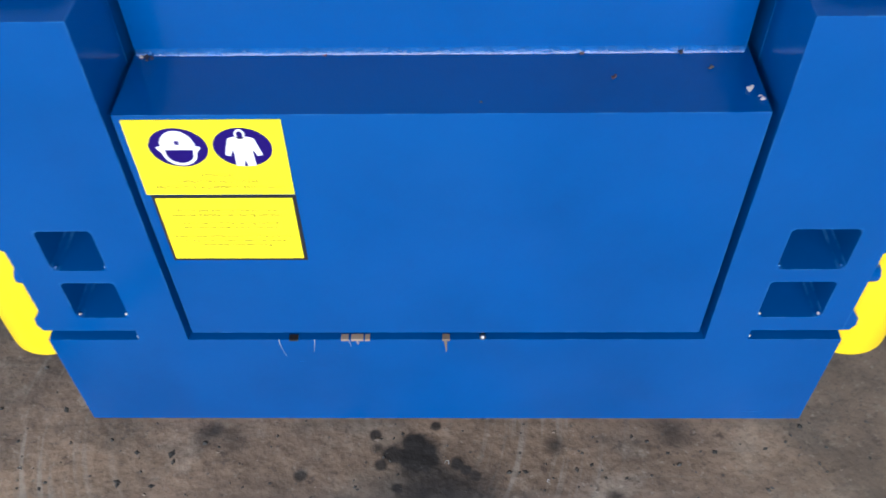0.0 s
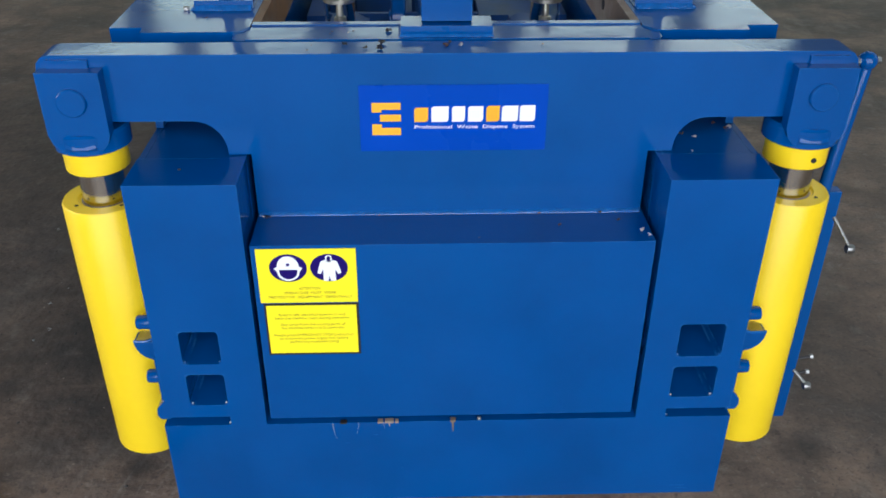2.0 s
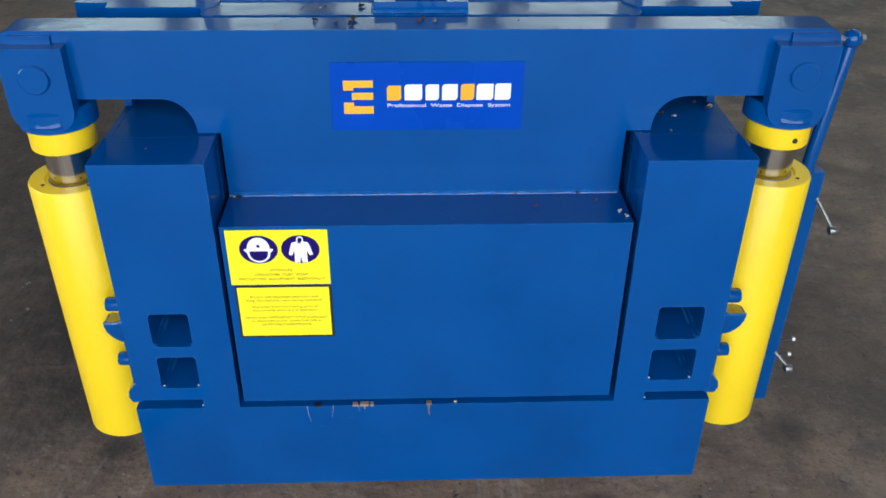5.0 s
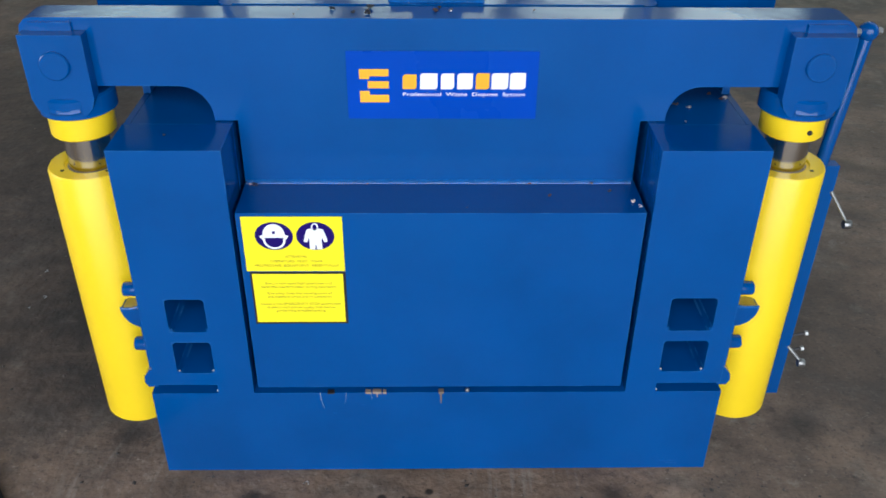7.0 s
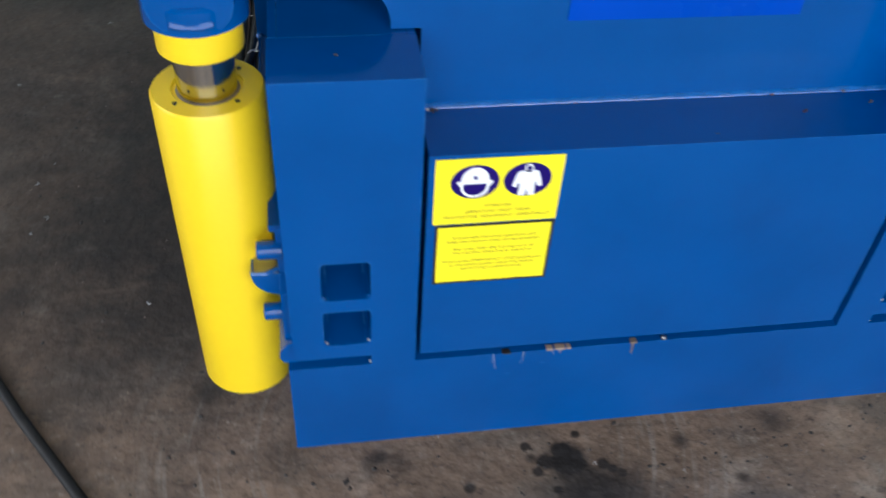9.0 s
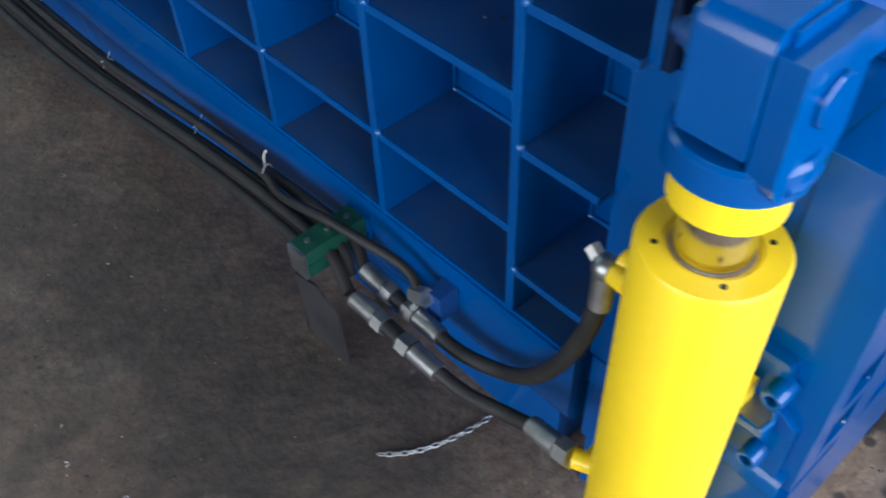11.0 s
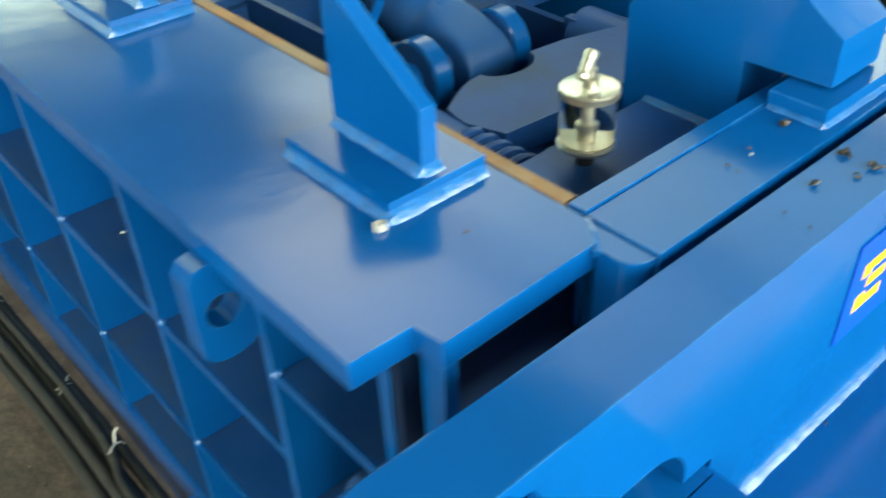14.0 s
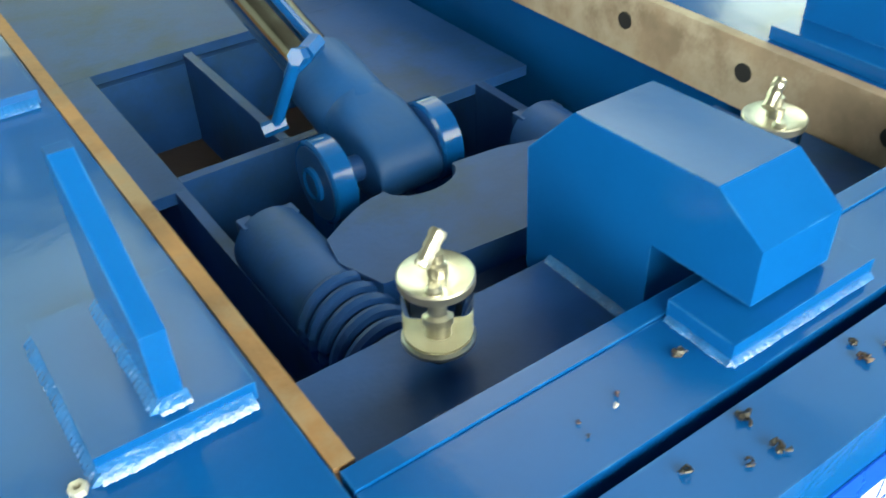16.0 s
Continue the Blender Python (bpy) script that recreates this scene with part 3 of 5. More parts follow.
for s in (-1, 1):
    boxes("foot", [(s * 0.45 - 0.12, s * 0.45 + 0.12, 0.20, 0.33, 0.0, Z_BASE)], BLUE, frame_ob)
    q = 0.578 if s < 0 else 0.583

    def out(a, b):
        return tuple(sorted((s * (q + a), s * (q + b))))
    # cylinder bracket on the post's side: stepped plate, two hollow pins, a curved lug with a bare top and a tab
    bm = bmesh.new()
    prism(bm, [(0.022, 0.432), (0.022, 0.545), (0.052, 0.565), (0.054, 0.654), (0.150, 0.654), (0.150, 0.432)], *out(0.0, 0.013), "x")
    br = part("bracket_plate", bm, BLUE, frame_ob, bevel=0.003)
    boxes("ledge", [out(0.0, 0.022) + (0.056, 0.152, 0.646, 0.658)], BLUE, br)
    tip = 0.043 if s < 0 else 0.046
    for z in (0.610, 0.474):
        bm = bmesh.new()
        turned(bm, [(0.0150, s * (q + 0.005)), (0.0145, s * (q + tip - 0.003)), (0.0132, s * (q + tip)), (0.0085, s * (q + tip)), (0.0080, s * (q + 0.020))], (0, 0.056, z), "x", 24)
        part("pin", bm, BLUE, br, smooth=True)
    far = 0.056 if s < 0 else 0.066
    lug = [(s * (q + 0.010), 0.505), (s * (q + 0.010), 0.566)] + [(s * (q + far - 0.044 * (1 - math.cos(a))), 0.566 - 0.046 * math.sin(a)) for a in [radians(9 * k) for k in range(11)]]
    bm = bmesh.new()
    prism(bm, lug, 0.048, 0.120, "y")
    lug_part = part("lug", bm, BLUE, br, bevel=0.002)
    boxes("lug_top", [out(0.014, far - 0.004) + (0.050, 0.118, 0.5662, 0.5676)], FITTING, lug_part, "bare grey steel top", 0.0005)
    bead("weld_bead", [(s * (q + far), 0.050, 0.567), (s * (q + 0.034), 0.047, 0.568), (s * (q + 0.015), 0.056, 0.569)], 0.003, lug_part)
    bm = bmesh.new()
    tab = [(s * (q - 0.002), 0.396), (s * (q - 0.002), 0.446), (s * (q + 0.010), 0.440), (s * (q + 0.022), 0.424), (s * (q + 0.024), 0.408), (s * (q + 0.018), 0.396)]
    prism(bm, tab, 0.010, 0.10, "y")
    part("tab", bm, BLUE, br, bevel=0.003)
# worn paint at the sill under the gate
for x0, x1, z1, mt in ((-0.228, -0.214, 0.3862, CHIP), (-0.150, -0.139, 0.3872, BARE), (-0.135, -0.117, 0.3876, BARE), (-0.114, -0.107, 0.3868, BARE), (0.001, 0.012, 0.3875, BARE)):
    boxes("worn_patch", [(x0, x1, -0.0006, 0.009, Z_SILL - 0.003, z1 + 0.0006)], mt, frame_ob, bevel=0)
for x, h, w, bend, mt in ((-0.243, 0.042, 0.0006, 0.006, WALLS), (-0.190, 0.030, 0.0005, -0.004, WALLS), (-0.138, 0.016, 0.0005, 0.002, WALLS), (0.006, 0.030, 0.0026, 0.001, BARE), (-0.126, 0.012, 0.002, 0.001, BARE)):
    bm = bmesh.new()
    left = [(x + bend * (k / 6) ** 2 - w * (1 - 0.12 * k), Z_SILL - h * k / 6) for k in range(7)]
    prism(bm, left + [(px + 2 * w * (1 - 0.12 * k), pz) for k, (px, pz) in reversed(list(enumerate(left)))], -0.0005, 0.001, "y")
    part("scratch", bm, mt, frame_ob)

# light scuffs on the base
for x, z, w in ((-0.235, 0.1665, 0.050), (-0.10, 0.1660, 0.022), (0.10, 0.1655, 0.030), (0.505, 0.186, 0.016), (0.515, 0.178, 0.012), (-0.10, 0.255, 0.003), (-0.215, 0.33, 0.004), (-0.155, 0.352, 0.005)):
    boxes("scuff", [(x - w, x + w, -0.0005, 0.001, z - 0.0006, z + 0.0006)], BLUE_WELD, frame_ob, bevel=0)

# ---- gate: crossbeam, upper plate and the thick lower block ----
gate = thing("press_gate", "blue painted sliding steel gate with a wide crossbeam on top", "machine gate")
Y_G = 0.122
bm = bmesh.new()
prof = [(-0.730, 1.009), (-0.470, 1.009)]
for k in range(1, 9):
    a = k / 8 * math.pi / 2
    prof.append((-0.470 + 0.058 * math.sin(a), 0.948 + 0.061 * math.cos(a)))
prof += [(-0.412, 0.942), (-0.370, 0.942), (-0.370, 0.800), (0.374, 0.800), (0.374, 0.942), (0.420, 0.942)]
for k in range(8, 0, -1):
    a = k / 8 * math.pi / 2
    prof.append((0.478 - 0.058 * math.sin(a), 0.948 + 0.061 * math.cos(a)))
prof += [(0.478, 1.009), (0.737, 1.009), (0.737, 1.106), (0.734, 1.120), (0.725, 1.130), (0.711, 1.134), (-0.704, 1.134), (-0.718, 1.130), (-0.727, 1.120), (-0.730, 1.106)]
prism(bm, prof, Y_G, 0.190, "y")
part("crossbeam", bm, BLUE, gate, bevel=0.004)
bm = bmesh.new()
box(bm, -0.370, 0.3785, 0.004, 0.32, 0.3985, 0.813)
part("gate_block", bm, BLUE, gate, bevel=0.003)
random.seed(9)
fillet("weld_bead", (-0.369, Y_G, 0.8135), (0.373, Y_G, 0.8135), (0, -1, 0), 0.0062, gate)
for s, xc in ((-1, -0.672), (1, 0.682)):
    bm = bmesh.new()
    box(bm, xc - 0.036, xc + 0.036, Y_G - 0.006, Y_G, 1.102, 1.127)
    part("keeper", bm, BLUE, gate, bevel=0.003)


# ---- hydraulic cylinders ----
def gate_cylinder(s):
    cx, cy = (-0.668 if s < 0 else 0.673), 0.156
    ob = thing("gate_cylinder", "yellow painted upright hydraulic cylinder with a chromed rod and blue clevis", "hydraulic cylinder", "gate cylinders")
    bm = bmesh.new()
    turned(bm, [(0.074, 0.232), (0.081, 0.240), (0.081, 0.837), (0.078, 0.842), (0.0520, 0.842), (0.0505, 0.8405), (0.0500, 0.8375), (0.0425, 0.8375)], (cx, cy, 0), n=72)
    barrel = part("barrel", bm, YELLOW, ob, smooth=True)
    for a in [radians(45 + 90 * k) for k in range(4)]:
        bm = bmesh.new()
        turned(bm, [(0.0036, 0.8415), (0.0036, 0.8430)], (cx + 0.060 * math.cos(a), cy + 0.060 * math.sin(a), 0), n=12)
        part("bolt_hole", bm, BLACK, barrel)
    bm = bmesh.new()
    turned(bm, [(0.0450, 0.8377), (0.0445, 0.8388), (0.0421, 0.8388)], (cx, cy, 0), n=48, caps=False)
    part("wiper_seal", bm, BARE, barrel, smooth=True)
    bm = bmesh.new()
    turned(bm, [(0.0420, 0.60), (0.0420, 0.914)], (cx, cy, 0), n=56)
    part("rod", bm, CHROME, ob, "chromed steel rod", smooth=True)
    bm = bmesh.new()
    turned(bm, [(0.056, 0.908), (0.059, 0.911), (0.059, 0.954)], (cx, cy, 0), n=56)
    neck = part("rod_nut", bm, YELLOW, ob, "yellow painted rod nut", smooth=True)
    if s > 0:
        bm = bmesh.new()
        turned(bm, [(0.005, -0.0012), (0.005, 0.002)], (cx + 0.012, cy - 0.0585, 0.929), "y", 14)
        part("set_screw", bm, BLACK, neck)
    bm = bmesh.new()
    turned(bm, [(0.064, 0.953), (0.070, 0.957), (0.070, 0.990), (0.066, 0.995)], (cx, cy, 0), n=56)
    part("collar", bm, BLUE, ob, smooth=True)
    for y0, y1, w in ((0.093, 0.1205, 0.055), (0.1920, 0.2060, 0.042)):
        bm = bmesh.new()
        cheek = [(cx - w, 1.112), (cx - w, 0.996), (cx - w + 0.006, 0.978), (cx - w + 0.018, 0.964), (cx + w - 0.018, 0.964), (cx + w - 0.006, 0.978), (cx + w, 0.996), (cx + w, 1.112)]
        prism(bm, cheek, y0, y1, "y")
        part("cheek", bm, BLUE, ob, bevel=0.006)
    bm = bmesh.new()
    turned(bm, [(0.024, 0.086), (0.026, 0.088), (0.026, 0.212)], (cx, 0, 1.058), "y", 32)
    part("pin", bm, BLUE, ob, smooth=True)
    bead("weld_bead", [(cx - 0.026, 0.0945, 0.972), (cx - 0.012, 0.0915, 0.970), (cx + 0.012, 0.0915, 0.970), (cx + 0.026, 0.0945, 0.972)], 0.007, ob, BLUE, 0.04)
    # ports on the barrel's rear
    for z in (0.735, 0.300):
        bm = bmesh.new()
        turned(bm, [(0.018, 0.07), (0.018, 0.100)], (cx, cy, z), "y", 20)
        part("port", bm, YELLOW, barrel, smooth=True)
    bm = bmesh.new()
    prism(bm, [(cx - s * 0.070, 0.565), (cx - s * 0.070, 0.606), (cx - s * 0.045, 0.606), (cx - s * 0.045, 0.565)], 0.085, 0.125, "y")
    part("lug_weld", bm, YELLOW, barrel, bevel=0.004)
    return ob


gate_cylinder(-1)
gate_cylinder(1)

# ---- body of the baler ----
body = thing("baling_press", "blue painted steel press box with ribs gridding its side", "baler")
RIBS = [0.308, 0.488, 0.804, 1.134, 1.470, 1.815, 2.160, 2.505]
X_RIB, X_IN, Z_TOP, Y_END = 0.610, 0.434, 1.134, 3.40
SHELF = [0.389, 0.567, 0.809]
for s in (-1, 1):
    def sx(a, b):
        return tuple(sorted((s * a, s * b)))
    # inner wall and the bare wear strip on its inside
    boxes("inner_wall", [sx(0.378, X_IN) + (0.34, Y_END, 0.16, 1.1055)], BLUE, body)
    boxes("wear_strip", [sx(0.360, 0.3765) + (0.311, Y_END, 1.044, 1.1355)], OCHRE if s < 0 else BARE, body, "bare steel wear strip", 0.001)
    # top flange with its stepped front corner
    bm = bmesh.new()
    prism(bm, [(s * 0.643, 0.281), (s * 0.581, 0.280), (s * 0.577, 0.249), (s * 0.400, 0.252), (s * 0.378, 0.282), (s * 0.378, Y_END), (s * 0.643, Y_END)], 1.106, Z_TOP, "z")
    part("top_flange", bm, BLUE, body, bevel=0.0045)
    bm = bmesh.new()
    box(bm, *sx(0.562, 0.577), 0.250, 0.278, 0.942, 1.1055)
    part("corner_plate", bm, BLUE, body, bevel=0.002)
    bead("weld_bead", [(s * 0.404, 0.246, 1.128), (s * 0.390, 0.262, 1.130), (s * 0.378, 0.282, 1.130)], 0.0045, body, BLUE, 0.04)
    # added dark plate: the gap's shade painted as a sheet
    boxes("gap_shade_plate", [sx(0.380, 0.592) + (0.288, 0.2990, 0.942, 1.1055)], GAP_SHADE, body, "dark plate standing in for the shade under the flange")
    bm = bmesh.new()
    prism(bm, [(s * 0.3755, 0.206)] + [(s * (0.380 + 0.022 * math.sin(a)), 0.228 - 0.022 * math.cos(a)) for a in [radians(15 * k) for k in range(7)]] + [(s * 0.402, 0.2485), (s * 0.3755, 0.2815)], 1.000, 1.1310, "z")
    part("rail_end", bm, BLUE, body, bevel=0.002)
    boxes("front_wall", [sx(0.380, 0.434) + (0.318, 0.336, 0.390, 1.1055)], BLUE, body)
    bm = bmesh.new()
    prism(bm, [(s * 0.585, 0.384), (s * 0.612, 0.384), (s * 0.612, 0.245), (s * 0.606, 0.222), (s * 0.590, 0.202), (s * 0.570, 0.195), (s * 0.560, 0.20)], 0.3455, Y_END, "y")
    part("bottom_band", bm, BLUE, body, smooth=True)
    boxes("skid", [sx(0.40, 0.56) + (0.40, Y_END - 0.1, 0.0, 0.16)], BLUE, body)
    for i, y in enumerate(RIBS):
        z0 = 0.9405 if i == 0 else 0.386
        boxes("rib", [sx(X_IN + 0.001, X_RIB if i else 0.594) + (y - 0.008, y + 0.008, z0, 1.1055)], BLUE, body, bevel=0.0035)
    for i in range(len(RIBS) - 1):
        y0, y1 = RIBS[i] + 0.0085, RIBS[i + 1] - 0.0085
        y_first = y0
        levels = [0.386, 0.484, 0.727, 0.945] if i == 0 else [0.386] + SHELF[1:]
        for z in levels:
            y0 = 0.3455 if i == 0 and z < 0.9 else y_first
            if s < 0 and i == 5 and z > 0.7:
                continue
            sh = boxes("shelf", [sx(X_IN + 0.001, X_RIB - 0.0065) + (y0, y1, z - 0.007, z + 0.007)], DUSTY, body, "dusty dark blue shelf plate", bevel=0.0015)
            boxes("shelf_edge", [sx(X_RIB - 0.0060, X_RIB - 0.002) + (y0, y1, z - 0.007, z + 0.007)], BLUE, sh, bevel=0.0019)
        if s < 0:
            for za, zb in zip(levels, levels[1:] + [1.10]):
                bead("weld_bead", [(-X_IN - 0.003, y1 - 0.003, za + 0.010), (-X_IN - 0.003, y1 - 0.003, zb - 0.010)], 0.0045, body, BLUE)
                bm = bmesh.new()
                bmesh.ops.create_icosphere(bm, subdivisions=2, radius=0.0055, matrix=Matrix.Translation((-X_IN - 0.005, y1 - 0.005, za + 0.010)))
                part("weld_spot", bm, BLUE_WELD, body, smooth=True)
            for z in levels[1:]:
                bead("weld_bead", [(-X_IN - 0.004, y0, z + 0.009), (-X_IN - 0.004, y1, z + 0.009)], 0.004, body)
                bm = bmesh.new()
                bmesh.ops.create_icosphere(bm, subdivisions=2, radius=0.0075, matrix=Matrix.Translation((-X_RIB + 0.004, y1 + 0.002, z + 0.006)))
                part("weld_spot", bm, BLUE_WELD, body, smooth=True)
    # stop brackets on the flange
    for y0 in (0.409, 0.981):
        bm = bmesh.new()
        box(bm, *sx(0.388, 0.506), y0 - 0.008, y0 + 0.157, 1.135, 1.152)
        pl = part("stop_bracket", bm, BLUE, body, bevel=0.003)
        bm = bmesh.new()
        g = [(y0 + 0.008, 1.152), (y0 + 0.008, 1.218), (y0 + 0.132, 1.299), (y0 + 0.146, 1.299), (y0 + 0.146, 1.152)]
        prism(bm, g, *sx(0.434, 0.453), "x")
        part("gusset", bm, BLUE, pl, bevel=0.002)
        fillet("weld_bead", (s * 0.508, y0 - 0.008, 1.134), (s * 0.390, y0 - 0.008, 1.134), (0, -1, 0), 0.0096, pl)
        fillet("weld_bead", (s * 0.506, y0 - 0.016, 1.134), (s * 0.506, y0 + 0.157, 1.134), (s, 0, 0), 0.0078, pl)
        fillet("weld_bead", (s * 0.453, y0 + 0.004, 1.152), (s * 0.453, y0 + 0.146, 1.152), (s, 0, 0), 0.0078, pl)
        fillet("weld_bead", (s * 0.456, y0 + 0.008, 1.152), (s * 0.430, y0 + 0.008, 1.152), (0, -1, 0), 0.0080, pl)
for y in (0.368, 0.573, 0.782, 0.99, 1.20):
    bm = bmesh.new()
    turned(bm, [(0.0125, 0.3585), (0.0125, 0.3610)], (0, y, 1.094), "x", 24)
    part("bolt_hole", bm, BLACK, body)
# lifting lug on the side: two thick cheeks with an eye
bm = bmesh.new()
LC = (-0.638, 1.046)


def lug_edge(a):
    """The lug's outline as seen from its eye: a rounded block, longer downwards."""
    c, q = math.cos(a), math.sin(a)
    k = min(0.030 / abs(c) if abs(c) > 1e-6 else 9, (0.058 if q > 0 else 0.064) / abs(q) if abs(q) > 1e-6 else 9)
    return (LC[0] + min(k, 0.058) * c, LC[1] + min(k, 0.060) * q)


N_L = 32
ring = []
for y in (0.498, 0.528):
    ring.append([bm.verts.new((u, y, w)) for u, w in (lug_edge(2 * math.pi * k / N_L) for k in range(N_L))])
    ring.append([bm.verts.new((LC[0] + 0.019 * math.cos(2 * math.pi * k / N_L), y, LC[1] + 0.019 * math.sin(2 * math.pi * k / N_L))) for k in range(N_L)])
for k in range(N_L):
    j = (k + 1) % N_L
    for a, b in ((0, 1), (2, 3), (0, 2), (1, 3)):
        bm.faces.new((ring[a][k], ring[a][j], ring[b][j], ring[b][k]))
lug_ob = part("lifting_lug", bm, BLUE, body, bevel=0.003)
boxes("lug_root", [(-0.613, -0.600, 0.499, 0.527, 0.995, 1.098)], BLUE, lug_ob)
# end wall and closing walls of the box
boxes("end_wall", [(-0.60, 0.60, Y_END - 0.03, Y_END - 0.001, 0.16, 1.098)], BLUE, body)
boxes("bottom_plate", [(-0.377, 0.377, 0.34, Y_END - 0.04, 0.165, 0.185)], BLUE, body)
# plain rear panels on the side
boxes("side_panel", [(-0.608, -0.594, 1.824, 2.151, 0.600, 1.098), (-0.608, -0.594, 2.514, Y_END - 0.04, 0.386, 1.098)], BLUE, body)
# front rail of the box with its lip
boxes("front_rail", [(-0.374, 0.374, 0.204, 0.2858, 1.040, 1.134)], BLUE, body, bevel=0.003)
boxes("rail_lip", [(-0.374, 0.374, 0.2865, 0.306, 1.000, 1.1368)], BLUE, body, bevel=0.003)

# ---- lid inside the box ----
lid = thing("ribbed_press_lid", "blue painted ribbed steel lid lying inside the press box", "machine lid")
Z_L = 0.95
boxes("lid_shelf", [(-0.352, 0.352, 0.308, 0.468, 1.034, 1.060)], BLUE_DULL, lid, bevel=0.003)
fillet("weld_bead", (-0.050, 0.467, 1.060), (-0.050, 0.345, 1.060), (-1, 0, 0), 0.007, lid)
boxes("lid_front", [(-0.352, 0.352, 0.450, 0.466, 0.74, 1.033)], BLUE_DULL, lid)
boxes("lid_floor", [(-0.352, 0.352, 0.480, 2.6, 0.70, 0.72)], BLUE_DULL, lid)
boxes("lid_deck", [(-0.352, 0.352, 1.410, 2.6, Z_L - 0.018, Z_L)], BLUE_DULL, lid)
boxes("deck_edge", [(-0.352, -0.246, 0.985, 1.409, Z_L - 0.018, Z_L)], BLUE_DULL, lid)
boxes("deck_edge", [(0.112, 0.352, 0.985, 1.409, Z_L - 0.018, Z_L)], BLUE_DULL, lid)
for s_ in (-1, 1):
    boxes("long_rib", [tuple(sorted((s_ * 0.262, s_ * 0.246))) + (0.482, 0.984, 0.72, Z_L), tuple(sorted((s_ * 0.262, s_ * 0.246))) + (0.985, 1.393, 0.72, Z_L - 0.019)], BLUE_DULL, lid)
boxes("mid_rib", [(-0.086, -0.070, 1.021, 1.393, 0.72, Z_L)], BLUE_DULL, lid)
bm = bmesh.new()
ring_pts = [Vector((-0.218 + 0.008 * math.cos(2 * math.pi * k / 20), 0.4715, 1.048 + 0.008 * math.sin(2 * math.pi * k / 20))) for k in range(21)]
tube(bm, ring_pts, 0.0025, 8)
part("pull_ring", bm, BLUE_DULL, lid, smooth=True)
boxes("cell_floor", [(-0.245, -0.087, 1.021, 1.393, 0.770, 0.780), (-0.069, 0.111, 1.021, 1.393, 0.770, 0.780)], GRIME, lid, "rust-toned floor between the lid's ribs")
boxes("cross_rib", [(-0.245, 0.111, 1.003, 1.020, 0.72, Z_L)], BLUE_DULL, lid)
boxes("back_rib", [(-0.245, 0.245, 1.394, 1.409, 0.72, Z_L - 0.019)], BLUE_DULL, lid)
boxes("side_ledge", [(0.330, 0.352, 0.480, 0.600, 1.020, 1.040)], BLUE_DULL, lid)
# rounded arm plate with the recess for the rod end
bm = bmesh.new()
out = [(-0.175, 0.585), (-0.195, 0.645), (-0.185, 0.690)]
out += [(-0.165 + 0.02 * k, 0.702 + 0.030 * math.sin(min(1, k / 4) * math.pi / 2)) for k in range(0, 5)]
out += [(-0.030 - 0.052 * math.cos(a), 0.735 - 0.036 * math.sin(a)) for a in [k * math.pi / 10 for k in range(0, 11)]]
out += [(0.090, 0.728), (0.190, 0.700), (0.210, 0.640), (0.190, 0.565), (0.02, 0.570)]
prism(bm, out, 0.972, 1.012, "z")
part("arm_plate", bm, BLUE_DULL, lid, bevel=0.003)
for x in (-0.13, 0.13):
    boxes("arm_web", [(x - 0.012, x + 0.012, 0.482, 0.66, 0.74, 0.970)], BLUE_DULL, lid)


def spring_cylinder(x):
    ob = thing("spring_buffer", "dark blue painted buffer with a coil spring in the press box", "buffer", "spring buffers")
    bm = bmesh.new()
    turned(bm, [(0.020, 0.800), (0.022, 0.792), (0.042, 0.792), (0.049, 0.786), (0.049, 0.625)], (x, 0, 0.965), "y", 40)
    barrel = part("barrel", bm, BLUE_DULL, ob, smooth=True)
    for k in range(4):
        a = k * math.pi / 2 + 0.7
        bm = bmesh.new()
        box(bm, x + 0.039 * math.cos(a) - 0.009, x + 0.039 * math.cos(a) + 0.009, 0.776, 0.800, 0.965 + 0.039 * math.sin(a) - 0.009, 0.965 + 0.039 * math.sin(a) + 0.009)
        part("castle_lug", bm, BLUE_DULL, barrel, bevel=0.001)
    bm = bmesh.new()
    turns, n = 6.5, 156
    tube(bm, [Vector((x + 0.046 * math.cos(2 * math.pi * turns * k / n), 0.626 - 0.150 * k / n, 0.965 + 0.046 * math.sin(2 * math.pi * turns * k / n))) for k in range(n + 1)], 0.0085, 8)
    part("coil_spring", bm, BLUE_DULL, ob, smooth=True)
    bm = bmesh.new()
    turned(bm, [(0.032, 0.624), (0.032, 0.467)], (x, 0, 0.965), "y", 28)
    part("core", bm, BLUE, ob, smooth=True)
    boxes("saddle", [(x - 0.03, x + 0.03, 0.64, 0.76, 0.721, 0.93)], BLUE, ob)
    return ob


spring_cylinder(-0.214)
spring_cylinder(0.206)

# lid cylinder: rod, rod eye and clevis discs
ram = thing("lid_ram", "chromed hydraulic ram rod with a blue painted rod eye and clevis", "hydraulic ram")
SLOPE = radians(15)
X_RAM, Y_RAM, Z_RAM = -0.005, 0.842, 0.982
tilt = Matrix.Translation((X_RAM, Y_RAM, Z_RAM)) @ Matrix.Rotation(SLOPE, 4, "X")


def along(bm):
    bmesh.ops.transform(bm, matrix=tilt, verts=bm.verts)
    return bm


bm = bmesh.new()
turned(bm, [(0.054, 0.066), (0.057, 0.072), (0.057, 0.196), (0.054, 0.202), (0.040, 0.202)], (0, 0, 0), "y", 40)
eye_ob = part("rod_eye", along(bm), DUSTY, ram, smooth=True)
